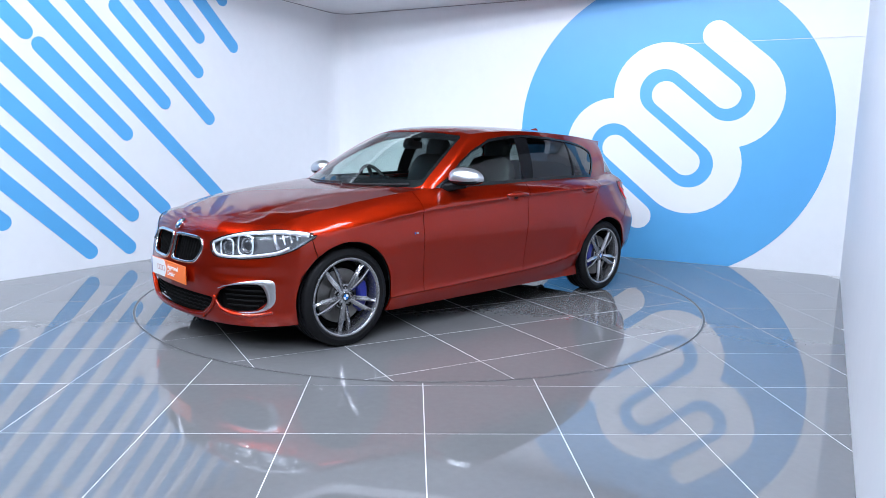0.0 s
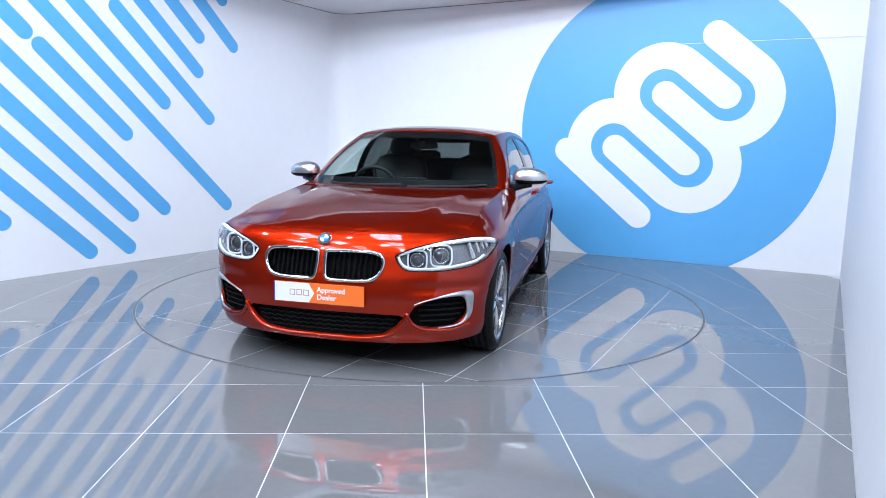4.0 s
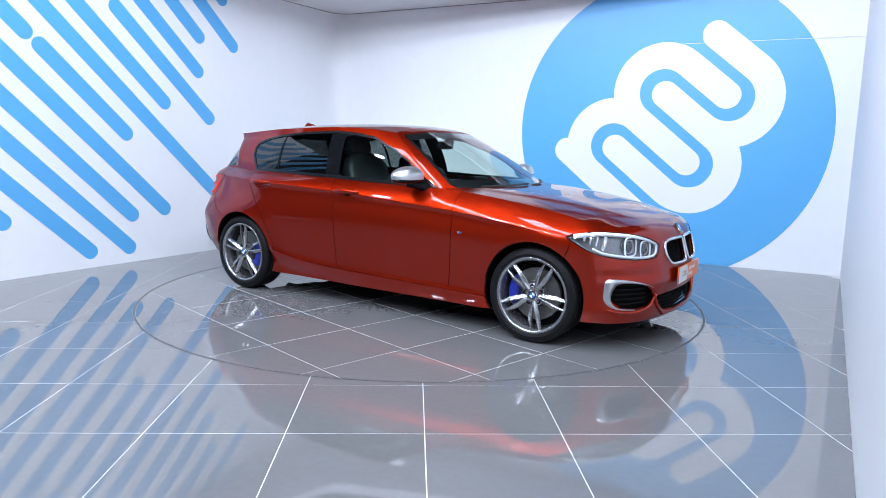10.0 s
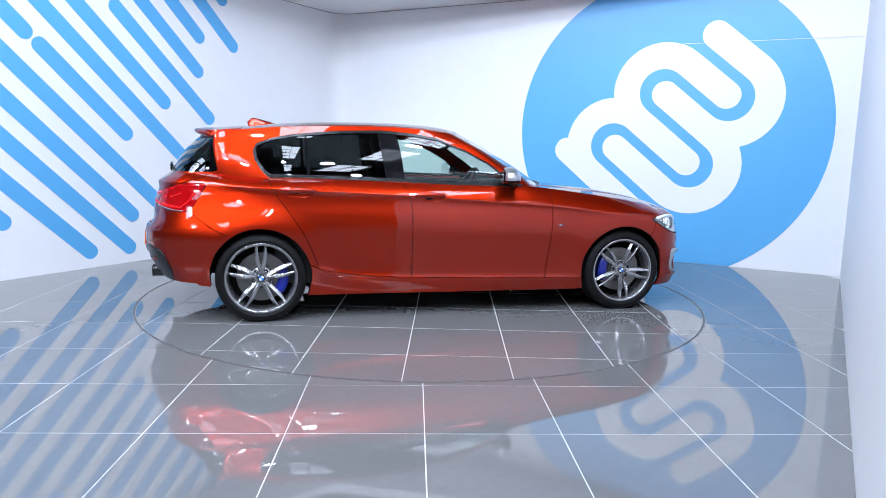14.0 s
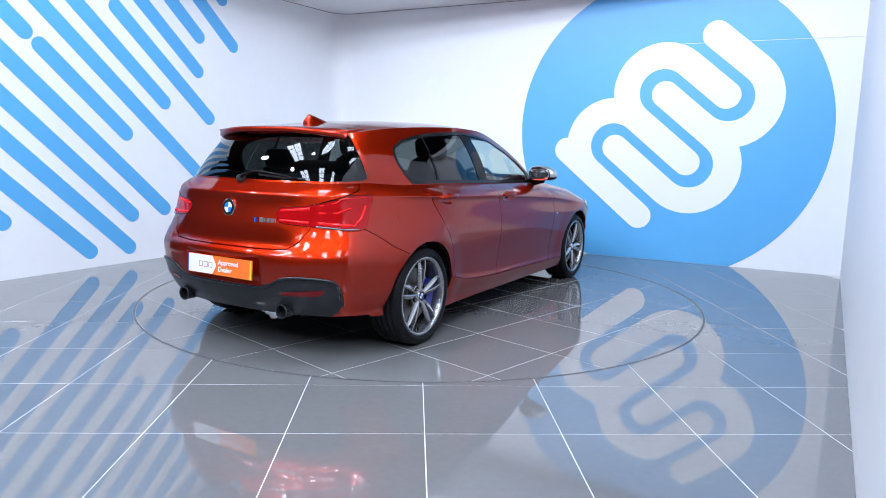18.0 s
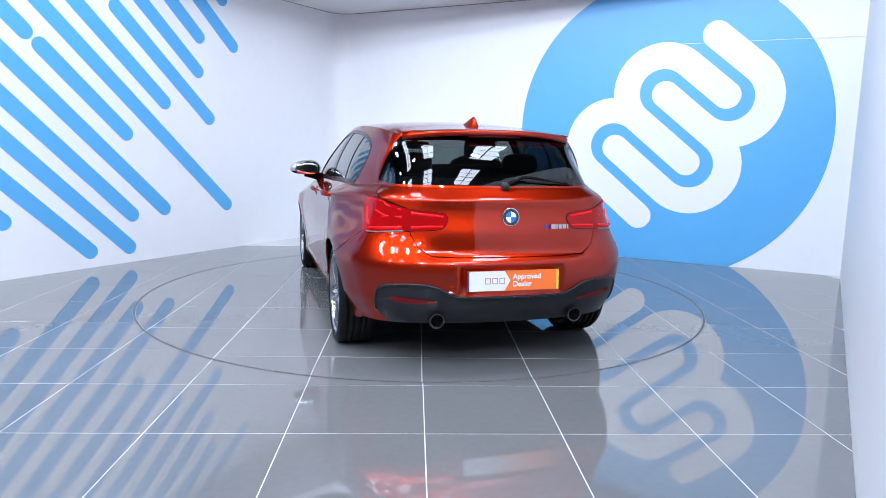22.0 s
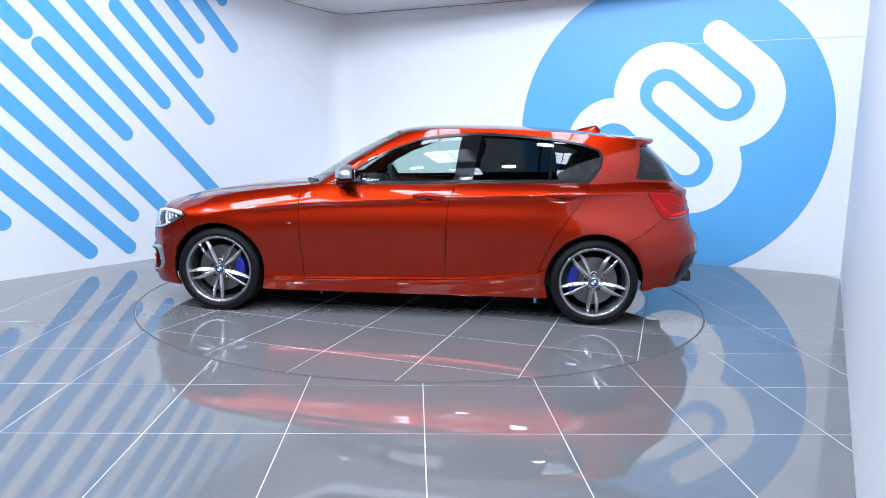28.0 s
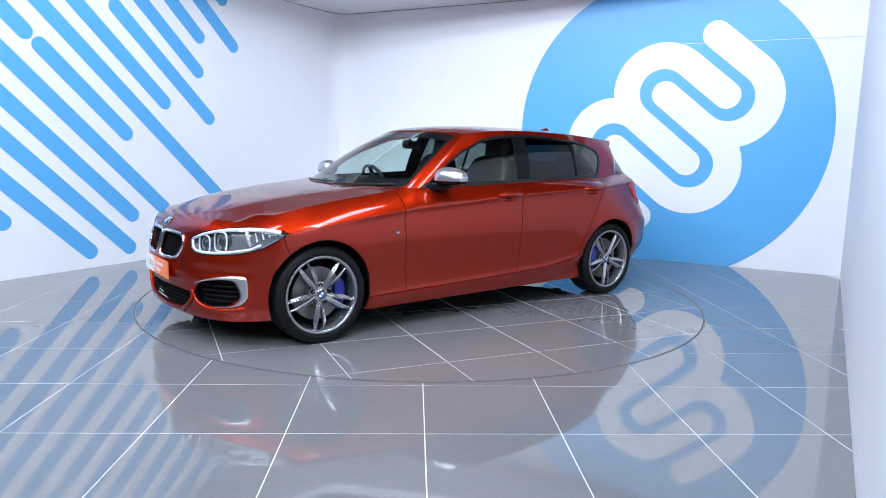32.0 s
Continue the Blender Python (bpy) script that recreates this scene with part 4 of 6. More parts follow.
BELT = [Vector((0.905, 0.0, 0.925)), Vector((0.865, 0.38, 0.925)), belt_from_body(g=GA) + Vector((0, -0.012, 0.0)), belt_from_body(0.10), belt_from_body(-0.45), belt_from_body(-1.22), belt_from_body(-1.55), belt_from_body(g=corner_g(0.64)), belt_from_body(g=1.0)]
ROOF = [Vector((0.205, 0.0, 1.338)), Vector((0.185, 0.30, 1.334)), Vector((0.085, 0.545, 1.314)), Vector((-0.16, 0.575, 1.339)), Vector((-0.50, 0.582, 1.350)), Vector((-1.10, 0.570, 1.332)), Vector((-1.42, 0.550, 1.306)), Vector((-1.61, 0.510, 1.283)), Vector((-1.70, 0.0, 1.292))]
# the belt follows the body's own top edge between the knots
UU = np.linspace(0, 1, 401)
g_knots = [GA, S(0.10, 0.93)[0], S(-0.45, 0.93)[0], S(-1.22, 0.93)[0], S(-1.55, 0.93)[0], corner_g(0.64), 1.0]
belt_g = np.interp(UU, KNOTS[2:], g_knots)
BELT_ARR = np.zeros((401, 3))
for i, u in enumerate(UU):
    if u < 0.30:
        t = u / 0.30
        BELT_ARR[i] = (0.905 - 0.245 * t ** 2.6, (BELT[2].y) * t, 0.925 + (BELT[2].z - 0.925) * t ** 3)
    else:
        BELT_ARR[i] = belt_from_body(g=belt_g[i])
ROOF_ARR = np.stack([curve_through(KNOTS, [p[i] for p in ROOF])(UU) for i in range(3)], 1)
ROOF_ARR[:121, 0] = 0.205 - 0.120 * (UU[:121] / 0.30) ** 2.4
ROOF_ARR[:121, 1] = 0.545 * (UU[:121] / 0.30)
arc = np.linspace(1, 0, 41)[:, None]
ROOF_ARR[360:] = np.concatenate([-1.70 + 0.09 * arc ** 2.4, 0.510 * arc, 1.292 - 0.009 * arc ** 2.4], 1)
# ease the header's corner
for _ in range(30):
    ROOF_ARR[1:-1] = (ROOF_ARR[:-2] + 2 * ROOF_ARR[1:-1] + ROOF_ARR[2:]) / 4
    BELT_ARR[1:-1] = np.where((UU[1:-1, None] < 0.4), (BELT_ARR[:-2] + 2 * BELT_ARR[1:-1] + BELT_ARR[2:]) / 4, BELT_ARR[1:-1])
ROOF_ARR[0, 1] = ROOF_ARR[-1, 1] = BELT_ARR[0, 1] = 0.0


def cabin_at(u, v, out=0.0):
    """The cabin's surface: u round it from windscreen to rear window, v from belt to roof."""
    u, v = np.asarray(u, float), np.asarray(v, float)
    i = np.clip(u * 400, 0, 400)
    i0 = np.minimum(i.astype(int), 399)
    f = (i - i0)[..., None]
    b = BELT_ARR[i0] * (1 - f) + BELT_ARR[i0 + 1] * f
    r = ROOF_ARR[i0] * (1 - f) + ROOF_ARR[i0 + 1] * f
    p = b + (r - b) * v[..., None]
    j0, j1 = np.clip(i0 - 4, 0, 400), np.clip(i0 + 4, 0, 400)
    t = (BELT_ARR[j1] - BELT_ARR[j0]) * (1 - v[..., None]) + (ROOF_ARR[j1] - ROOF_ARR[j0]) * v[..., None]
    n = np.cross(r - b, t)
    n /= np.linalg.norm(n, axis=-1, keepdims=True)
    n = np.where((n[..., 1:2] < 0) & (p[..., 1:2] > 0.3), -n, n)
    n = np.where((p[..., 1:2] <= 0.3) & (n[..., 2:3] < 0), -n, n)
    bulge = 0.030 * 4 * v * (1 - v) * np.where(u < 0.3, 0.7, np.where(u > 0.85, 0.9, 0.9))
    q = p + n * (bulge + out)[..., None]
    q[..., 1] = np.where((u <= 0) | (u >= 1), 0.0, q[..., 1])
    return q


uu, vv = np.meshgrid(np.linspace(0, 1, 401), np.linspace(0, 1, 101), indexing="ij")
CABIN_GRID = cabin_at(uu.ravel(), vv.ravel())


def W(x, z):
    """(u, v) of the point of the cabin's flank at x and z."""
    ok = (uu.ravel() > 0.27) & (uu.ravel() < 0.86)
    d = (CABIN_GRID[:, 0] - x) ** 2 + (CABIN_GRID[:, 2] - z) ** 2
    i = int(np.argmin(np.where(ok, d, 9)))
    return (float(uu.ravel()[i]), float(vv.ravel()[i]))


def Q(y, z, rear=True):
    """(u, v) of the point of the rear window (or windscreen) at y and z."""
    ok = uu.ravel() > 0.78 if rear else uu.ravel() < 0.31
    d = (CABIN_GRID[:, 1] - y) ** 2 + (CABIN_GRID[:, 2] - z) ** 2
    i = int(np.argmin(np.where(ok, d, 9)))
    return (float(uu.ravel()[i]), float(vv.ravel()[i]))


def inset(poly, d, su, sv):
    """A closed outline moved inwards (d > 0) or outwards, in metres; su, sv: metres to a unit."""
    n = len(poly)
    pts = [Vector((p[0] * su, p[1] * sv)) for p in poly]
    area = sum(pts[i].x * pts[(i + 1) % n].y - pts[(i + 1) % n].x * pts[i].y for i in range(n))
    sgn = 1 if area > 0 else -1
    out = []
    for i in range(n):
        e0, e1 = (pts[i] - pts[i - 1]).normalized(), (pts[(i + 1) % n] - pts[i]).normalized()
        n0, n1 = Vector((-e0.y, e0.x)) * sgn, Vector((-e1.y, e1.x)) * sgn
        m = (n0 + n1)
        m = m / max(m.dot(n0), 0.45) if m.length > 1e-6 else n0
        q = pts[i] + m * d
        out.append((q.x / su, q.y / sv))
    return out


SU, SV = 4.6, 0.40
DLO = [W(0.612, 0.932), W(0.37, 0.938), W(0.05, 0.946), W(-0.35, 0.962), W(-0.75, 0.975), W(-1.10, 0.982), W(-1.235, 0.984), W(-1.28, 1.03), W(-1.325, 1.10), W(-1.338, 1.165), W(-1.31, 1.210), W(-1.215, 1.250), W(-1.05, 1.284), W(-0.79, 1.310),
       W(-0.46, 1.322), W(-0.214, 1.304), W(-0.05, 1.276), W(0.172, 1.190), W(0.326, 1.112), W(0.435, 1.030)]
GLASSLINE = inset(DLO, 0.022, SU, SV)
SCREEN = [(-0.1, 0.01), (0.20, 0.01), (0.270, 0.012), (0.281, 0.05), (0.285, 0.5), (0.283, 0.90), (0.272, 0.965), (0.20, 0.975), (-0.1, 0.978)]
BACKGLASS = [(1.1, 0.03), (0.918, 0.03), (0.904, 0.045), (0.897, 0.10), (0.893, 0.5), (0.892, 0.90), (0.896, 0.97), (0.906, 0.99), (1.1, 0.99)]
sheet = Sheet(0, 1, 150, 0, 1, 22, sa=SU)
for line in (DLO, GLASSLINE, SCREEN, BACKGLASS):
    sheet.cut(line, closed=True)
PIL = [[W(-0.345, 1.33), W(-0.288, 0.94)], [W(-0.485, 1.33), W(-0.420, 0.94)], [W(-0.968, 1.33), W(-0.950, 0.95)], [W(-0.992, 1.33), W(-0.972, 0.95)], [W(0.42, 1.06), W(0.42, 0.93)]]
for line in PIL:
    sheet.cut(line)


def past(line, a, b):
    """True where (a, b) lies behind the line."""
    (a0, b0), (a1, b1) = line
    t = (b - b0) / (b1 - b0)
    return a > a0 + (a1 - a0) * t


def cabin_kind(a, b):
    if inside(SCREEN, a, b):
        return "windscreen"
    if inside(BACKGLASS, a, b):
        return "rear_window"
    if inside(GLASSLINE, a, b):
        if not past(PIL[4], a, b) and a < W(0.42, 1.0)[0] + 0.002:
            return "sail"
        if not past(PIL[0], a, b):
            return "front_glass"
        if not past(PIL[1], a, b):
            return "pillar"
        if not past(PIL[2], a, b):
            return "rear_glass"
        if not past(PIL[3], a, b):
            return "pillar_bar"
        return "quarter_glass"
    if inside(DLO, a, b):
        return "window_trim"
    return "shell"


CABIN = sheet.sort(cabin_kind)


def cabin_part(name, key, mat, parent=None, label="", out=0.0, sides=None, rim=0.006):
    obs = []
    for k, side in enumerate((1, -1) if sides is None else (None,)):
        bm = lay(CABIN[key], cabin_at, (side,) if side else sides, out)
        if rim:
            rim_in(bm, rim)
        par = parent[k] if isinstance(parent, (list, tuple)) else (parent or car)
        obs.append(part(name, bm, mat, par, label, smooth=True))
    return obs


cabin_part("cabin_shell", "shell", M_PAINT, label="orange roof pillars and side rails", sides=(1, -1), rim=0.012)
cabin_part("windscreen", "windscreen", M_SCREEN, label="clear windscreen", sides=(1, -1), rim=0, out=-0.002)
cabin_part("rear_window", "rear_window", M_PRIVACY, label="dark tinted rear window", sides=(1, -1), rim=0, out=-0.002)
cabin_part("window_trim", "window_trim", M_TRIM, label="satin black window surround", out=0.002)
cabin_part("window", "front_glass", M_GLASS, FRONT_DOORS, "clear door window", out=-0.004, rim=0)
cabin_part("window", "rear_glass", M_PRIVACY, REAR_DOORS, "dark tinted door window", out=-0.004, rim=0)
cabin_part("quarter_window", "quarter_glass", M_PRIVACY, REAR_DOORS, "dark tinted quarter window", out=-0.004, rim=0)
cabin_part("pillar_cover", "pillar", M_GLOSS, label="gloss black pillar cover", out=-0.001)
cabin_part("window_bar", "pillar_bar", M_GLOSS, REAR_DOORS, "black window divider", out=-0.001)
cabin_part("mirror_sail", "sail", M_GLOSS, FRONT_DOORS, "black corner plate")
# black frit round windscreen and rear window
for key, ring, vis in (("windscreen", SCREEN, 0.05), ("rear_window", BACKGLASS, 0.05)):
    fr = inset(ring, vis, SU, SV)
    sh = Sheet(0 if key == "windscreen" else 0.86, 0.30 if key == "windscreen" else 1.0, 40, 0, 1, 18, sa=SU)
    sh.cut(ring, closed=True)
    sh.cut(fr, closed=True)
    k = sh.sort(lambda a, b: "frit" if inside(ring, a, b) and not inside(fr, a, b) else None)
    part("glass_border", lay(k["frit"], cabin_at, (1, -1), -0.005), M_BADGEBLACK, car, "black printed glass border", smooth=True)

# roof
NY = 22
zc_roof = curve_through([-1.70, -1.5, -1.2, -0.8, -0.45, -0.1, 0.1, 0.21], [1.300, 1.330, 1.362, 1.386, 1.391, 1.382, 1.362, 1.338])
side_rows = [ROOF_ARR[i] for i in range(0, 401, 4)]
bm = bmesh.new()
rows = []
for p in side_rows:
    # across from the edge to the middle
    row = []
    for j in range(NY + 1):
        t = j / NY
        y = p[1] * (1 - t)
        s = abs(y) / max(p[1], 1e-6) if p[1] > 1e-6 else 0
        zc = float(zc_roof(p[0]))
        z = zc + (p[2] - zc) * s ** 2.6
        row.append(bm.verts.new((p[0], y, z)))
    rows.append(row)
for a, b in zip(rows, rows[1:]):
    for j in range(NY):
        try:
            bm.faces.new((a[j], a[j + 1], b[j + 1], b[j]))
        except ValueError:
            pass
bmesh.ops.remove_doubles(bm, verts=bm.verts, dist=1e-5)
bmesh.ops.dissolve_degenerate(bm, dist=1e-6, edges=bm.edges)
geo = bmesh.ops.duplicate(bm, geom=bm.verts[:] + bm.edges[:] + bm.faces[:])
for v in [g for g in geo["geom"] if isinstance(g, bmesh.types.BMVert)]:
    v.co.y = -v.co.y
bmesh.ops.remove_doubles(bm, verts=bm.verts, dist=1e-4)
bmesh.ops.recalc_face_normals(bm, faces=bm.faces)
if sum(f.normal.z * f.calc_area() for f in bm.faces) < 0:
    bmesh.ops.reverse_faces(bm, faces=bm.faces)
part("roof", bm, M_PAINT, car, "orange painted roof", smooth=True)

# bonnet: across between the fender edges, from the scuttle to the nose
bm = bmesh.new()
hg = np.concatenate([np.linspace(GA, GA * 0.82, 60)[:-1], np.linspace(GA * 0.82, 0.0, 70)])
edge = body_at(hg, np.array([float(TOP(PX(g))) for g in hg]), -0.001)
zc_hood = curve_through([0.60, 0.90, 1.17, 1.60, 1.85, 1.95, 2.0], [0.955, 0.938, 0.917, 0.857, 0.803, 0.774, 0.750])


def ridge(s, x):
    """A crease on each side of the bonnet, from the screen's corner in to the grille: steep outside, gentle inside."""
    c = 0.50 + 0.22 * min(1, max(0, (2.0 - x) / 1.1))
    return 0.007 * (math.exp(-((s - c) / 0.07) ** 2) if s > c else math.exp(-((s - c) / 0.26) ** 2)) * min(1, max(0, (2.02 - x) / 0.35))



rows = []
for e in edge:
    row = []
    for j in range(61):
        t = 1 - j / 30
        y = e[1] * t
        s = abs(t)
        x = e[0]
        zc = float(zc_hood(x))
        if e[1] < 0.02:
            zc = e[2]
        z = zc + (e[2] - zc) * s ** 2.4 + ridge(s, x) * (1 - s ** 8) * min(1, e[1] / 0.3)
        row.append(bm.verts.new((x, y, z)))
    rows.append(row)
for a, b in zip(rows, rows[1:]):
    for j in range(60):
        bm.faces.new((a[j], a[j + 1], b[j + 1], b[j]))
bmesh.ops.remove_doubles(bm, verts=[v for r in rows for v in r], dist=2e-5)
# dips under the windscreen's foot
for v in bm.verts:
    foot = 0.915 - 0.245 * min(1, abs(v.co.y) / 0.74) ** 2.6
    if v.co.x < foot:
        v.co.z -= 0.5 * (foot - v.co.x)
bmesh.ops.recalc_face_normals(bm, faces=bm.faces)
if sum(f.normal.z for f in bm.faces) < 0:
    bmesh.ops.reverse_faces(bm, faces=bm.faces)
bm.normal_update()
rim_in(bm, 0.012)
part("bonnet", bm, M_PAINT, car, "orange bonnet with raised creases", smooth=True)
# ---------------------------------------------------------------- car: wheels
TYRE_R = 0.3045


def badge(parent, m, r, name="roundel"):
    """A round emblem of plain shapes: bright rim, dark ring, blue and white quarters."""
    rim = part(name, lathe([(0, 0.004), (r * 0.93, 0.004), (r, 0.002), (r, -0.004), (0, -0.004)], 32, "z", m), M_CHROME, parent, "round emblem with a bright rim")
    part("ring", lathe([(0, 0.0052), (r * 0.90, 0.0050), (r * 0.90, 0.0035), (0, 0.0035)], 32, "z", m), M_BADGEBLACK, rim, "dark ring")
    for k in range(4):
        bm = bmesh.new()
        c = bm.verts.new(m @ Vector((0, 0, 0.0062)))
        arc = [bm.verts.new(m @ Vector((r * 0.60 * math.cos(a), r * 0.60 * math.sin(a), 0.0060))) for a in [math.pi / 2 * (k + j / 8) for j in range(9)]]
        for a, b in zip(arc, arc[1:]):
            bm.faces.new((c, a, b))
        part("quarter", bm, M_BADGEBLUE if k % 2 else M_BADGEWHITE, rim, "blue quarter" if k % 2 else "white quarter")
    return rim


def wheel(hx, side, turn, caliper_side):
    hub = empty("wheel")
    hub.parent = car
    hub.matrix_basis = pose(hx, side * 0.750, HUB_Z) @ (Matrix.Identity(4) if side > 0 else Matrix.Rotation(math.pi, 4, "Z"))
    cs = caliper_side * side
    R0 = TYRE_R
    prof = [(0.236, 0.096), (0.243, 0.106), (0.252, 0.1105), (0.260, 0.1120), (0.2615, 0.1135), (0.2645, 0.1136), (0.266, 0.1124), (0.283, 0.110), (0.294, 0.103), (0.3005, 0.094), (R0 - 0.0008, 0.082)]
    for gy in (0.056, 0.020, -0.020, -0.056):
        prof += [(R0, gy + 0.006), (R0 - 0.0075, gy + 0.004), (R0 - 0.0075, gy - 0.004), (R0, gy - 0.006)]
    prof += [(R0 - 0.0008, -0.082), (0.3005, -0.094), (0.283, -0.110), (0.25, -0.110), (0.236, -0.096)]
    part("tyre", lathe(prof, 96), M_TYRE, hub, "black low-profile tyre", smooth=True)
    # cut sipes round the tread shoulders
    bm = bmesh.new()
    for k in range(64):
        a = 2 * math.pi * k / 64
        for y0, y1, sk in ((0.064, 0.098, 0.05), (-0.098, -0.064, -0.05)):
            q = []
            for y, da in ((y0, 0), (y1, sk)):
                for w in (-0.010, 0.010):
                    r = R0 + 0.0006 if abs(y) < 0.085 else 0.3008
                    t = a + da + w
                    q.append(bm.verts.new((r * math.cos(t), y, r * math.sin(t))))
            bm.faces.new((q[0], q[1], q[3], q[2]))
    tagged(part("tread_grooves", bm, M_DARK, hub), "dark tread sipes", kind="stuff")
    part("rim", lathe([(0.236, 0.094), (0.2435, 0.101), (0.2445, 0.1065), (0.2405, 0.1085), (0.2290, 0.1065), (0.2255, 0.100), (0.221, 0.088), (0.215, 0.05), (0.212, -0.02), (0.214, -0.09), (0.236, -0.098)], 96), M_ALLOY, hub, "grey alloy rim", smooth=True)
    # ten slim spokes in five pairs
    for k in range(5):
        base = radians(90 + turn + 72 * k)
        for w in (-1, 1):
            bm = bmesh.new()
            rings = []
            for t in range(11):
                f = t / 10
                r = 0.040 + (0.2300 - 0.040) * f
                lat = w * (0.0095 + 0.0205 * math.sin(min(1, f / 0.78) * math.pi / 2) ** 1.5)
                half = 0.0100 + 0.0042 * math.sin(min(1, f / 0.88) * math.pi) - 0.0022 * max(0, f - 0.6) / 0.4
                face = 0.086 + 0.010 * math.sin(f * math.pi) ** 0.8 + 0.010 * f
                depth = 0.030 - 0.010 * f
                ca, sa = math.cos(base), math.sin(base)
                ring = []
                for dl, dy in ((-1, -depth), (-1, -0.003), (-0.45, 0.0), (0.30, -0.007), (1, -0.013), (1, -depth)):
                    l = lat + w * dl * half
                    ring.append(bm.verts.new((r * ca - l * sa, face + dy, r * sa + l * ca)))
                rings.append(ring)
            for a, b in zip(rings, rings[1:]):
                for j in range(5):
                    f = bm.faces.new((a[j], a[j + 1], b[j + 1], b[j]))
                    f.material_index = 1 if j == 2 else 0
            bmesh.ops.recalc_face_normals(bm, faces=bm.faces)
            part("spoke", bm, M_ALLOY, hub, mats=(M_ALLOYFACE,))
    part("hub_centre", lathe([(0, 0.082), (0.034, 0.082), (0.052, 0.078), (0.074, 0.068), (0.078, 0.045), (0, 0.045)], 40), M_ALLOY, hub, "grey alloy hub", smooth=False)
    for k in range(5):
        a = radians(90 + turn + 36 + 72 * k)
        m = Matrix.Translation((0.057 * math.cos(a), 0.0, 0.057 * math.sin(a)))
        part("wheel_bolt", lathe([(0, 0.0755), (0.0085, 0.0755), (0.0085, 0.079), (0.0125, 0.0805), (0.0125, 0.06)], 12, "y", m), M_DARK, hub, "dark bolt hole")
    badge(hub, Matrix.Translation((0, 0.083, 0)) @ Matrix.Rotation(-math.pi / 2, 4, "X"), 0.030, "hub_cap")
    part("brake_disc", lathe([(0.06, 0.040), (0.085, 0.042), (0.088, 0.030), (0.166, 0.030), (0.168, 0.028), (0.168, 0.006), (0.06, 0.006)], 64), M_BRAKE, hub, "iron brake disc", smooth=False)
    bm = bmesh.new()
    mid = 0.0 if cs > 0 else math.pi
    rows = []
    for k in range(13):
        a = mid + radians(-36 + 6 * k) + radians(6)
        edge = 0.010 if k in (0, 12) else 0.0
        rows.append([bm.verts.new((r * math.cos(a), y, r * math.sin(a))) for r, y in ((0.112 + edge, 0.034), (0.112 + edge, 0.060), (0.122 + edge, 0.070), (0.165 - edge, 0.070), (0.180 - edge, 0.058), (0.180 - edge, 0.0))])
    for a, b in zip(rows, rows[1:]):
        for j in range(5):
            bm.faces.new((a[j], a[j + 1], b[j + 1], b[j]))
    for row in (rows[0], rows[-1]):
        bm.faces.new(row)
    bmesh.ops.recalc_face_normals(bm, faces=bm.faces)
    part("brake_caliper", bm, M_CALIPER, hub, "blue painted brake caliper")
    part("backing", lathe([(0, -0.02), (0.205, -0.02), (0.205, -0.06), (0.238, -0.100), (0, -0.100)], 40), M_DARK, hub)
    return hub


wheel(HUB_F, -1, 28, -1)
wheel(HUB_R, -1, 0, 1)
wheel(HUB_F, 1, -32, -1)
wheel(HUB_R, 1, 36, 1)
# ---------------------------------------------------------------- car: front


def on_body(pts, out=0.0, side=1):
    arr = np.array(pts)
    co = body_at(arr[:, 0], arr[:, 1], out)
    return [Vector((c[0], c[1] * side, c[2])) for c in co]


def body_frame(p, out=0.0, side=1):
    """A frame on the lower body at (g, z): x across, y up, z outwards."""
    g, z = p
    e = 0.004
    q = body_at(np.array([g, min(g + e, 1), max(g - e, 0), g, g]), np.array([z, z, z, z + 0.01, z - 0.01]))
    c, du, dv = Vector(q[0]), Vector(q[1] - q[2]), Vector(q[3] - q[4])
    n = dv.cross(du)
    if n.dot(Vector((c.x, c.y, 0))) < 0:
        n = -n
    n.normalize()
    c = c + n * out
    if side < 0:
        c.y, n.y = -c.y, -n.y
    return at_normal(c, n)


def patch(poly, out, sides, na=26, nb=16, grow=0.0):
    """A piece of the body's surface inside a closed outline."""
    a0, a1 = min(p[0] for p in poly) - 0.002, max(p[0] for p in poly) + 0.002
    b0, b1 = min(p[1] for p in poly) - 0.002, max(p[1] for p in poly) + 0.002
    if grow:
        poly = inset(poly, -grow, GIRTH, 1.0)
    sh = Sheet(max(0, a0 - grow / GIRTH), min(1, a1 + grow / GIRTH), na, b0 - grow, b1 + grow, nb, sa=GIRTH)
    sh.cut(poly, closed=True)
    return lay(sh.sort(lambda a, b: "in" if inside(poly, a, b) else None)["in"], body_at, sides, out)


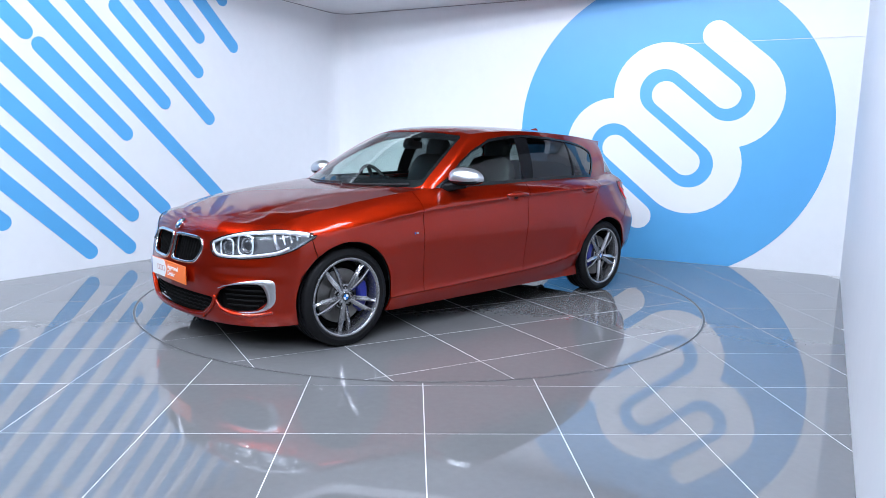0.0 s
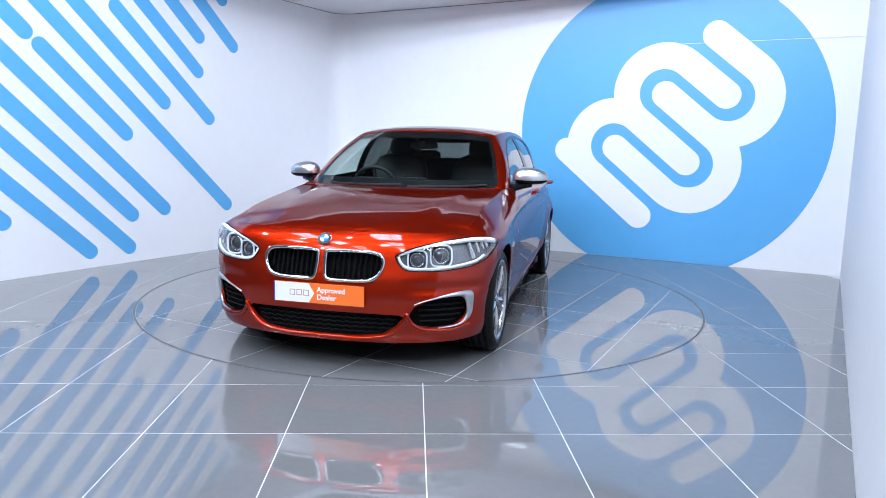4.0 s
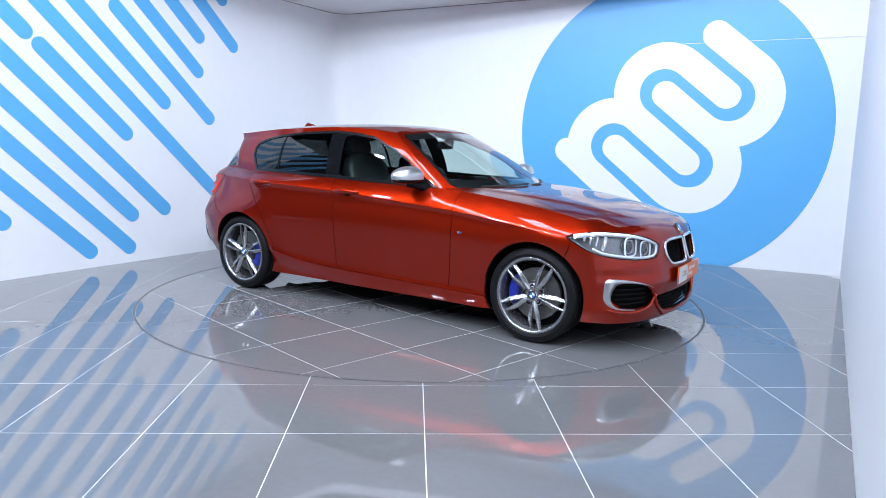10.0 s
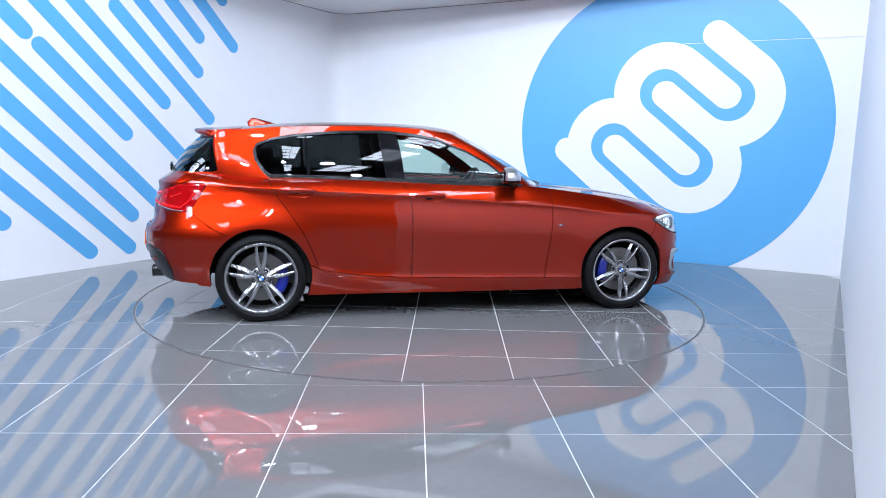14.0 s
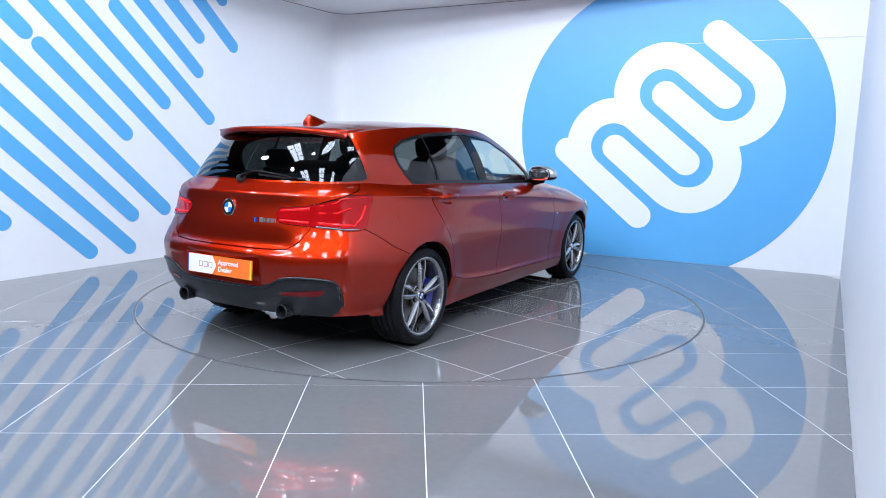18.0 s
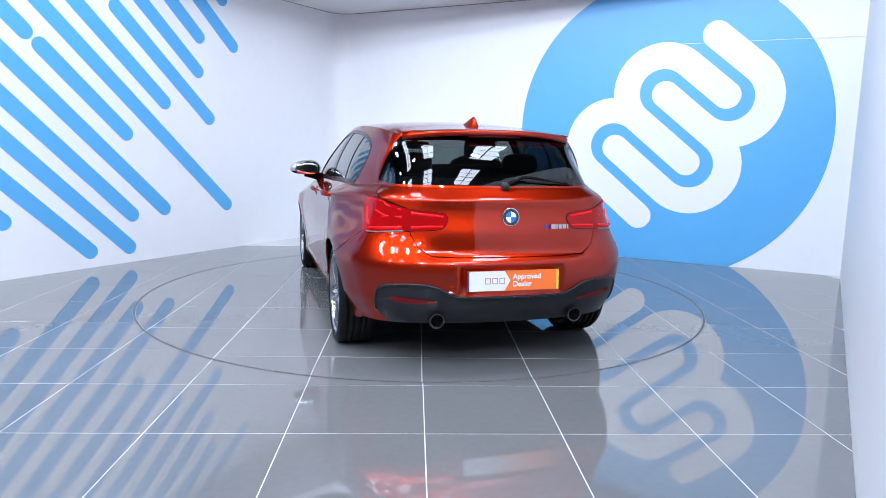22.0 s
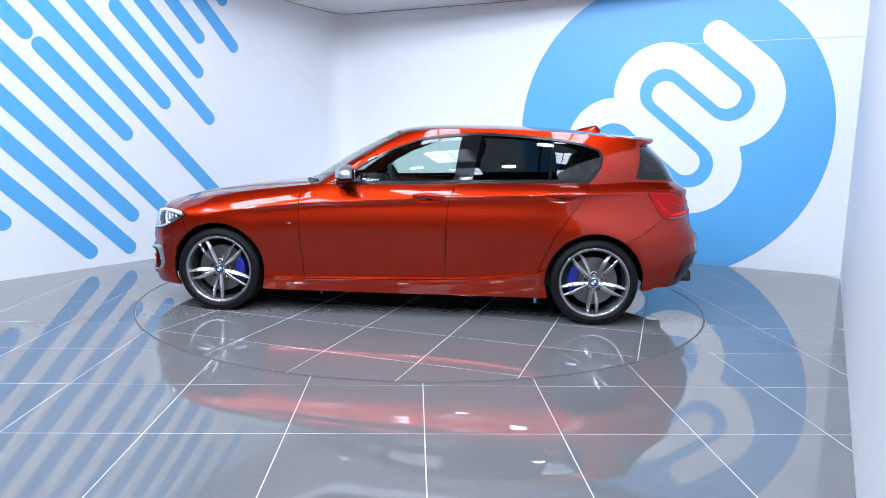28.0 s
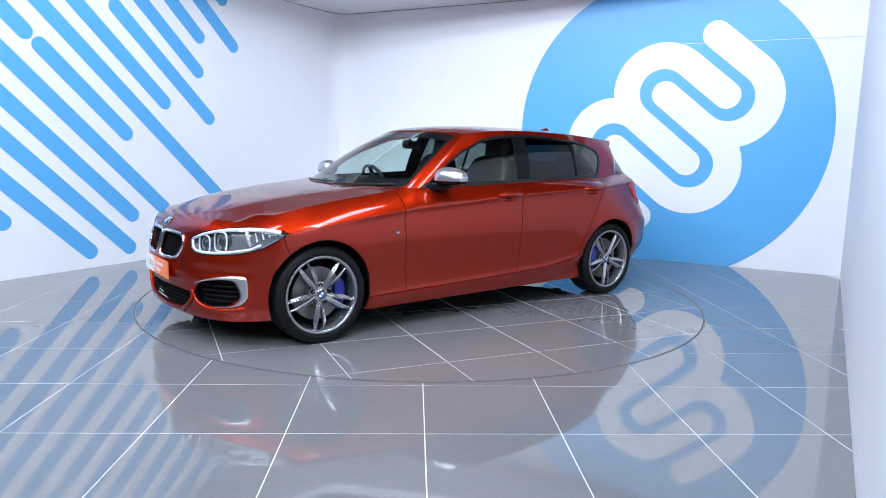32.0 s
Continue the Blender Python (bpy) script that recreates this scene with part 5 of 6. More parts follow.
for side in (1, -1):
    # kidney grille
    ring = [p for p in smooth_line([(p[0] * GIRTH, p[1], 0) for p in KIDNEY], 56, closed=True)]
    ring = [(p.x / GIRTH, p.y) for p in ring]
    frame_ob = part("kidney_grille", tube(on_body(ring, 0.004, side), 0.0105, 8, closed=True), M_CHROME, car, "chrome framed kidney grille", smooth=True)
    part("grille_back", patch(KIDNEY, -0.045, (side,), grow=0.02), M_DARK, frame_ob, "dark grille opening")
    for k in range(10):
        y = 0.062 + 0.030 * k
        lo, hi = (0.500 + max(0, (y - 0.26)) * 1.25), 0.664 - max(0, y - 0.33) * 0.5
        if hi - lo < 0.03:
            continue
        bm = bmesh.new()
        prev = None
        for j in range(9):
            z = lo + (hi - lo) * j / 8
            c = on_body([F(y, z)], -0.016, side)[0]
            row = [bm.verts.new((c.x, c.y - 0.004, z)), bm.verts.new((c.x + 0.003, c.y, z)), bm.verts.new((c.x, c.y + 0.004, z)), bm.verts.new((c.x - 0.03, c.y + 0.004, z)), bm.verts.new((c.x - 0.03, c.y - 0.004, z))]
            if prev:
                for i in range(5):
                    bm.faces.new((prev[i], prev[(i + 1) % 5], row[(i + 1) % 5], row[i]))
            prev = row
        bmesh.ops.recalc_face_normals(bm, faces=bm.faces)
        part("slat", bm, M_DARK, frame_ob)
        c = on_body([F(y, hi - 0.012)], 0.0, side)[0]
        part("slat_tip", blob(0.005, 0.0045, 0.004, Matrix.Translation(c), 2.5, 5), M_CHROME, frame_ob, "bright slat tip")
    # bumper air duct with a silver blade
    back = part("air_duct", patch(DUCT, -0.05, (side,), grow=0.035), M_DARK, car, "dark side air duct in the bumper")
    for k in range(5):
        z = 0.292 + 0.030 * k
        y0, y1 = (0.535 if z < 0.34 else 0.53 + max(0, z - 0.38) * 1.2), (0.70 + min(0.05, (z - 0.28) * 0.8))
        part("duct_slat", tube(on_body([F(y0 + (y1 - y0) * t / 6, z) for t in range(7)], -0.022, side), 0.005, 6), M_GAP, back)
    outer = [F(0.505, 0.390), F(0.56, 0.412), F(0.66, 0.440), F(0.74, 0.452), F(0.776, 0.442), F(0.780, 0.38), F(0.770, 0.312), F(0.728, 0.266), F(0.62, 0.254)]
    inner = [F(0.51, 0.384), F(0.56, 0.400), F(0.655, 0.420), F(0.715, 0.424), F(0.738, 0.412), F(0.744, 0.37), F(0.738, 0.322), F(0.708, 0.281), F(0.62, 0.262)]
    oo = smooth_line([(p[0] * GIRTH, p[1], 0) for p in outer], 40)
    ii = smooth_line([(p[0] * GIRTH, p[1], 0) for p in inner], 40)
    oo, ii = on_body([(p.x / GIRTH, p.y) for p in oo], 0.004, side), on_body([(p.x / GIRTH, p.y) for p in ii], 0.002, side)
    ii = [a.lerp(b, 0.50 + 0.45 * math.sin(math.pi * min(1, k / 34)) ** 2) for k, (a, b) in enumerate(zip(oo, ii))]
    mm = [(a + b) / 2 + Vector((0.008, 0.004 * side, 0)) for a, b in zip(oo, ii)]
    bm = bmesh.new()
    rows = []
    for a, m2, b in zip(oo, mm, ii):
        rows.append([bm.verts.new(a + Vector((-0.012, 0, 0))), bm.verts.new(a), bm.verts.new(m2), bm.verts.new(b), bm.verts.new(b + Vector((-0.03, 0, 0)))])
    for a, b in zip(rows, rows[1:]):
        for j in range(4):
            bm.faces.new((a[j], a[j + 1], b[j + 1], b[j]))
    bmesh.ops.recalc_face_normals(bm, faces=bm.faces)
    if sum((f.normal.x) for f in bm.faces) < 0:
        bmesh.ops.reverse_faces(bm, faces=bm.faces)
    part("duct_blade", bm, M_SILVER, back, "satin silver duct blade", smooth=True)
    # headlight
    lamp = part("headlight", lay(LOWER["headlight"], body_at, (side,), 0.002), M_LENS, car, "clear headlight lens with twin round projectors", smooth=True)
    part("lamp_housing", patch(HEADLIGHT, -0.048, (side,), grow=0.030), M_LAMPGREY, lamp, "grey lamp housing")
    ring = [(p.x / GIRTH, p.y) for p in smooth_line([(p[0] * GIRTH, p[1], 0) for p in HEADLIGHT], 60, closed=True)]
    wall, deep = on_body(ring, 0.0, side), on_body(ring, -0.072, side)
    bm = bmesh.new()
    va, vb = [bm.verts.new(p) for p in wall], [bm.verts.new(p) for p in deep]
    for i in range(60):
        j = (i + 1) % 60
        bm.faces.new((va[i], va[j], vb[j], vb[i]))
    part("lamp_surround", bm, M_LAMPIN, lamp, "silvery lamp surround")
    part("lamp_seal", tube(wall, 0.0035, 6, closed=True), M_DARK, lamp, "black seal round the lamp")
    for yy, zz, rr in ((0.632, 0.646, 0.061), (0.512, 0.625, 0.054)):
        m = body_frame(F(yy, zz), -0.030, side)
        m = at_normal(m.translation, (1.0, 0.30 * side, 0.05))
        proj = part("projector", lathe([(0, 0.014), (rr * 0.35, 0.010), (rr * 0.60, -0.004), (rr * 0.66, -0.012), (rr * 0.92, -0.004), (rr * 0.94, -0.03)], 32, "z", m), M_LAMPLENS, lamp, "smoky projector lens", smooth=True)
        loop_pts = []
        for k in range(40):
            a = 2 * math.pi * k / 40
            c, d = math.cos(a), math.sin(a)
            q = (abs(c) ** 4 + abs(d) ** 4) ** -0.25
            loop_pts.append(m @ Vector((rr * 0.93 * c * q, rr * 0.93 * d * q, 0.004)))
        part("light_ring", tube(loop_pts, 0.0050, 8, closed=True), M_RING, proj, "pale squared light ring", smooth=True)
        part("bezel", lathe([(rr * 0.62, -0.008), (rr * 0.70, -0.002), (rr * 0.72, -0.02)], 32, "z", m), M_LAMPIN, proj, "chrome bezel", smooth=True)
    brow = [F(0.415, 0.644), F(0.50, 0.677), F(0.60, 0.701), F(0.70, 0.713), S(1.80, 0.718), S(1.72, 0.713), S(1.66, 0.701)]
    part("light_brow", tube([Vector(p) for p in smooth_line(on_body(brow, -0.010, side), 30)], lambda t: 0.008 + 0.007 * t, 8), M_LED, lamp, "pale light strip over the projectors", smooth=True)
    foot = [F(0.415, 0.636), F(0.432, 0.600), F(0.475, 0.578), F(0.56, 0.574), F(0.64, 0.578), F(0.70, 0.586), S(1.83, 0.606), S(1.77, 0.634)]
    part("light_sill", tube([Vector(p) for p in smooth_line(on_body(foot, -0.010, side), 36)], 0.0075, 8), M_LED, lamp, "bright lower lamp trim", smooth=True)
    flank = [S(1.835, 0.700), S(1.835, 0.66), S(1.825, 0.622)]
    part("side_marker", tube([Vector(p) for p in smooth_line(on_body(flank, -0.03, side), 10)], 0.012, 8), M_LAMPIN, lamp, "bright side marker")
    for k in range(3):
        rib = [S(1.795 - 0.035 * k, 0.702), S(1.79 - 0.035 * k, 0.650 + 0.012 * k)]
        part("reflector_rib", tube([Vector(p) for p in on_body(rib, -0.026, side)], 0.007, 6), M_LAMPIN, lamp, "chrome reflector rib")

    # painted blades that frame the lower intake and the duct
    blade = [F(0.475, 0.340), F(0.455, 0.300), F(0.415, 0.250), F(0.345, 0.208), F(0.20, 0.193), F(0.02, 0.190)]
    part("bumper_blade", tube([Vector(p) for p in smooth_line(on_body(blade, 0.004, side), 36)], 0.012, 8), M_PAINT, car, "orange bumper blade", smooth=True)
    blade = [F(0.47, 0.330), F(0.50, 0.275), F(0.57, 0.246), F(0.68, 0.242), F(0.765, 0.262)]
    part("bumper_blade", tube([Vector(p) for p in smooth_line(on_body(blade, 0.003, side), 30)], lambda t: 0.014 * math.sin(math.pi * (0.12 + 0.76 * t)) ** 0.6, 8), M_PAINT, car, "orange bumper blade", smooth=True)

# lower intake with a fine grid
back = part("lower_intake", patch(INTAKE, -0.05, (1, -1), grow=0.05), M_DARK, car, "black lower intake grid")
for k in range(5):
    z = 0.228 + 0.024 * k
    half = 0.36 + (z - 0.225) * 0.7
    pts = []
    for i in range(61):
        y = -half + 2 * half * i / 60
        c = on_body([F(abs(y), z + 0.004 * math.sin(i * math.pi / 2))], -0.02, 1 if y > 0 else -1)[0]
        pts.append(c)
    part("grid_bar", tube(pts, 0.0035, 6), M_GAP, back)
# bright lower lip edge
pts = [on_body([F(abs(y), 0.196)], 0.004, 1 if y > 0 else -1)[0] for y in np.linspace(-0.36, 0.36, 30)]
part("front_lip", tube(pts, 0.008, 8), M_PAINT, car, "orange lower lip", smooth=True)

badge(car, body_frame(F(0.0, 0.712), 0.006) @ Matrix.Rotation(0, 4, "Z"), 0.039)


def lettering(text, size, m, mat, parent, name="lettering"):
    cu = bpy.data.curves.new("text", "FONT")
    cu.body, cu.size, cu.extrude, cu.offset = text, size, 0.0004, 0.0009
    tmp = bpy.data.objects.new("text", cu)
    scene.collection.objects.link(tmp)
    bpy.context.view_layer.update()
    me = bpy.data.meshes.new_from_object(tmp)
    bpy.data.objects.remove(tmp)
    me.transform(m)
    me.materials.append(mat)
    ob = new(name, me)
    ob.parent = parent
    return ob


def show_plate(m, yellow):
    """A show plate: white field with a worn print, an orange field with white words."""
    w, h = 0.259, 0.054
    bm = bmesh.new()
    box_into(bm, -w, w, -h, h, -0.004, 0.003, m)
    plate = part("show_plate", bm, M_PORANGE, car, "white and orange dealer show plate with white lettering")
    bm = bmesh.new()
    slab_into(bm, [(-w + 0.002, -h + 0.002), (-0.055, -h + 0.002), (-0.022, 0.0), (-0.055, h - 0.002), (-w + 0.002, h - 0.002)], 0.0025, 0.0042, m)
    part("white_field", bm, M_PWHITE, plate, "white field with an arrow edge")
    if yellow:
        bm = bmesh.new()
        box_into(bm, w - 0.014, w - 0.001, -h + 0.001, h - 0.001, 0.0025, 0.0040, m)
        part("yellow_edge", bm, M_PYELLOW, plate, "yellow strip")
    bm = bmesh.new()
    box_into(bm, -w, -w + 0.006, -h, h, 0.0025, 0.0046, m)
    part("blue_edge", bm, M_PBLUE, plate, "narrow blue strip")
    # worn print: plain outlined blocks
    for i in range(3):
        x0 = -0.165 + i * 0.040
        bm = bmesh.new()
        for a, b, c, d in ((x0, x0 + 0.032, 0.012, 0.016), (x0, x0 + 0.004, -0.012, 0.012), (x0 + 0.028, x0 + 0.032, -0.012, 0.012), (x0, x0 + 0.032, -0.016, -0.012)):
            box_into(bm, a, b, c, d, 0.0040, 0.0050, m)
        part("print_block", bm, M_PRED, plate, "faded red print bars")
    lettering("Approved", 0.040, m @ Matrix.Translation((-0.008, 0.008, 0.0036)), M_PWHITE, plate)
    lettering("Dealer", 0.040, m @ Matrix.Translation((-0.008, -0.032, 0.0036)), M_PWHITE, plate)
    return plate


show_plate(at_normal((2.137, 0.0, 0.430), (1, 0, 0.0)), False)
# ---------------------------------------------------------------- car: rear
show_plate(at_normal((-2.124, 0.0, 0.519), (-1, 0, 0.06)), True)
badge(car, at_normal(on_body([(1.0, 0.850)], 0.004)[0], (-1, 0, 0.12)), 0.050)
for side in (1, -1):
    lens = part("tail_lamp", lay(LOWER["tail_outer"], body_at, (side,), 0.004), M_RED, car, "red wrap-round tail lamp", smooth=True)
    part("tail_lamp_inner", lay(LOWER["tail_inner"], body_at, (side,), 0.004), M_RED, tailgate, "red inner tail lamp", smooth=True)
    # bright guides in the lens: an L in the outer part, two strokes in the inner
    guides = [([R(0.372, 0.800), R(0.45, 0.796), R(0.530, 0.790)], lambda t: 0.006 + 0.003 * t),
              ([R(0.368, 0.850), R(0.45, 0.858), R(0.530, 0.866)], lambda t: 0.006 + 0.003 * t),
              ([R(0.575, 0.788), R(0.66, 0.780), R(0.72, 0.774), S(-1.80, 0.782), S(-1.75, 0.822), S(-1.71, 0.880)], lambda t: 0.011 - 0.002 * t),
              ([R(0.575, 0.842), R(0.66, 0.844), S(-1.86, 0.848), S(-1.80, 0.870)], lambda t: 0.008),
              ([R(0.575, 0.882), R(0.64, 0.902), S(-1.83, 0.922), S(-1.70, 0.924)], lambda t: 0.005)]
    for line, thick in guides:
        part("light_bar", tube([Vector(q) for q in smooth_line(on_body(line, 0.003, side), 24)], thick, 8, flat=0.6), M_REDLIGHT, lens, "bright red light bar", smooth=True)
    edge = smooth_line([(p[0] * GIRTH, p[1], 0) for p in TAIL], 90, closed=True)
    part("lamp_seal", tube(on_body([(p.x / GIRTH, p.y) for p in edge], 0.0, side), 0.0028, 6, closed=True), M_DARK, lens, "black seal round the lamp")
    part("reverse_strip", tube([Vector(q) for q in smooth_line(on_body([R(0.57, 0.772), R(0.64, 0.765), R(0.70, 0.757), R(0.74, 0.756)], 0.004, side), 12)], 0.004, 6), M_LAMPGREY, lens, "pale lower lamp edge")
    # raised edge along the top of the valance
    lip = smooth_line([(p[0] * GIRTH, p[1], 0) for p in DIFF[:9]], 60)
    part("valance_lip", tube(on_body([(p.x / GIRTH, p.y - 0.004) for p in lip], 0.004, side), 0.0075, 8), M_DIFF, car, "raised edge of the dark rear valance", smooth=True)
    # reflector in the valance
    part("reflector", patch([R(0.40, 0.396), R(0.42, 0.390), R(0.52, 0.391), R(0.61, 0.396), R(0.638, 0.410), R(0.645, 0.430), R(0.60, 0.428), R(0.50, 0.418), R(0.42, 0.410)], 0.0075, (side,)), M_REDDEEP, car, "red rear reflector")
    # tail pipe
    pipe = part("tail_pipe", lathe([(0.030, 0.0), (0.040, 0.0), (0.041, 0.004), (0.041, 0.10), (0.034, 0.10), (0.033, 0.01)], 32, "z", at_normal((-1.995, 0.402 * side, 0.296), (-1, 0, 0)) @ Matrix.Translation((0, 0, -0.045)) @ Matrix.Identity(4)), M_BADGEBLACK, car, "black chrome tail pipe", smooth=False)
    part("pipe_lip", lathe([(0.033, 0.054), (0.041, 0.052), (0.043, 0.056), (0.041, 0.060), (0.034, 0.058)], 32, "z", at_normal((-1.995, 0.402 * side, 0.296), (-1, 0, 0))), M_BADGEBLACK, pipe, "dark chrome pipe lip")
    part("pipe_core", lathe([(0, 0.02), (0.033, 0.02)], 24, "z", at_normal((-1.995, 0.402 * side, 0.296), (-1, 0, 0))), M_DARK, pipe, "dark pipe mouth")
# model script as plain bars
for i, (c, wdt, hgt) in enumerate(((M_BADGEBLUE, 0.006, 0.026), (M_CALIPER, 0.006, 0.026), (M_RED, 0.006, 0.026), (M_SILVER, 0.026, 0.026), (M_SILVER, 0.008, 0.024), (M_SILVER, 0.018, 0.024), (M_SILVER, 0.020, 0.024), (M_SILVER, 0.006, 0.024))):
    yb = -0.212 - [0.0, 0.009, 0.018, 0.040, 0.066, 0.086, 0.112, 0.132][i]
    c0 = on_body([R(abs(yb), 0.795)], 0.002, -1)[0]
    bm = bmesh.new()
    box_into(bm, -wdt / 2, wdt / 2, -hgt / 2, hgt / 2, -0.002, 0.003, at_normal(c0, (-1, -0.1, 0.12)))
    part("badge_bar", bm, c, tailgate, "small bright badge bar")
# roof spoiler
bm = bmesh.new()
rows = []


def SPOILER_BACK(s):
    return -1.772 + 0.125 * s ** 3.4


def SPOILER_TOP(s):
    return 1.313 - 0.030 * s ** 3


def roof_z(x, y):
    """The roof's height at (x, y), from its rail and crown."""
    i = int(np.argmin(np.abs(ROOF_ARR[100:, 0] - x))) + 100
    z = float(zc_roof(x))
    return z + (float(ROOF_ARR[i, 2]) - z) * min(1, abs(y) / float(ROOF_ARR[i, 1])) ** 2.6


for i in range(49):
    k = -1 + 2 * i / 48
    s = abs(k)
    back, zt = SPOILER_BACK(s), SPOILER_TOP(s)
    y0 = k * 0.512
    z0, z1 = roof_z(-1.42, y0) + 0.002, roof_z(-1.56, y0) + 0.005
    prof = [(-1.42, z0), (-1.49, (z0 + z1) / 2 + 0.003), (-1.56, z1 + 0.003), (-1.66, (z1 + zt) / 2 + 0.005), (back + 0.016, zt + 0.003), (back + 0.004, zt - 0.001), (back, zt - 0.010), (back + 0.003, zt - 0.024), (back + 0.012, zt - 0.031), (back + 0.09, zt - 0.030), (-1.60, zt - 0.034)]
    rows.append([bm.verts.new((x, k * (0.512 - 0.06 * max(0, -1.56 - x)), z)) for x, z in prof])
for a, b in zip(rows, rows[1:]):
    for j in range(10):
        bm.faces.new((a[j], a[j + 1], b[j + 1], b[j]))
bm.faces.new(rows[0])
bm.faces.new(rows[-1])
bmesh.ops.recalc_face_normals(bm, faces=bm.faces)
spoiler = part("roof_spoiler", bm, M_PAINT, tailgate, "orange roof spoiler", smooth=True)
pts = [(SPOILER_BACK(abs(k)) + 0.028, k * 0.52, SPOILER_TOP(abs(k)) - 0.033) for k in np.linspace(-0.30, 0.30, 24)]
part("brake_light", tube(pts, 0.007, 6), M_REDDEEP, spoiler, "slim red high brake light")

# shark-fin aerial
bm = bmesh.new()
rows = []
for i in range(17):
    t = i / 16
    x = -1.185 - 0.205 * t
    h = 0.060 * min(1, t / 0.80) ** 0.95 * (1 if t < 0.84 else 1 - (t - 0.84) * 3.2) + 0.004
    w = 0.040 * math.sin(math.pi * min(1, 0.10 + t * 0.72)) ** 0.7
    lean = 0.018 * max(0, t - 0.4)
    base = float(zc_roof(x)) - 0.004
    rows.append([bm.verts.new((x - lean * zz, yy * w, base + h * zz)) for yy, zz in ((1, 0), (0.90, 0.22), (0.64, 0.52), (0.34, 0.84), (0, 1), (-0.34, 0.84), (-0.64, 0.52), (-0.90, 0.22), (-1, 0))])
for a, b in zip(rows, rows[1:]):
    for j in range(8):
        bm.faces.new((a[j], a[j + 1], b[j + 1], b[j]))
bm.faces.new(rows[-1])
bmesh.ops.recalc_face_normals(bm, faces=bm.faces)
part("roof_aerial", bm, M_PAINT, car, "orange shark-fin aerial", smooth=True)

# rear wiper
def glass_pt(y, z, out):
    u, v = Q(abs(y), z)
    c = cabin_at(np.array([u]), np.array([v]), out)[0]
    return Vector((c[0], c[1] if y > 0 else -c[1], c[2]))


arm = part("rear_wiper", tube([glass_pt(0.0, 1.005, 0.02), glass_pt(-0.02, 1.012, 0.03), glass_pt(-0.09, 1.038, 0.03), glass_pt(-0.16, 1.042, 0.028), glass_pt(-0.40, 1.018, 0.014)], lambda t: 0.013 - 0.007 * t, 8), M_GLOSS, tailgate, "black rear wiper arm", smooth=True)
part("blade", tube([glass_pt(-0.12, 1.030, 0.010), glass_pt(-0.28, 1.022, 0.010), glass_pt(-0.43, 1.012, 0.010)], 0.006, 6), M_BLACK, arm, "black wiper blade")
part("wiper_pivot", blob(0.022, 0.024, 0.022, Matrix.Translation(glass_pt(0.0, 1.003, 0.012)), 3, 8), M_BLACK, arm, "black pivot cap")
# front wipers
for y0, y1 in ((0.10, 0.62), (-0.50, 0.05)):
    pts = []
    for t in range(9):
        f = t / 8
        y = y0 + (y1 - y0) * f
        u = 0.30 * min(1, abs(y) / 0.70) ** 1.0
        c = cabin_at(np.array([u]), np.array([0.002 + 0.022 * f]), 0.012)[0]
        pts.append(Vector((c[0] + 0.004, y, c[2] + 0.004)))
    w = part("front_wiper", tube(pts, 0.007, 6), M_BLACK, car, "black windscreen wiper")
# scuttle panel below the windscreen
bm = bmesh.new()
rows = []
for i in range(31):
    y = -0.70 + 1.40 * i / 30
    x = 0.905 - 0.245 * min(1, abs(y) / 0.74) ** 2.6
    rows.append([bm.verts.new((x + 0.06, y, 0.905)), bm.verts.new((x - 0.03, y, 0.915)), bm.verts.new((x - 0.10, y, 0.90))])
for a, b in zip(rows, rows[1:]):
    for j in range(2):
        bm.faces.new((a[j], a[j + 1], b[j + 1], b[j]))
part("scuttle", bm, M_BLACK, car, "black scuttle panel")

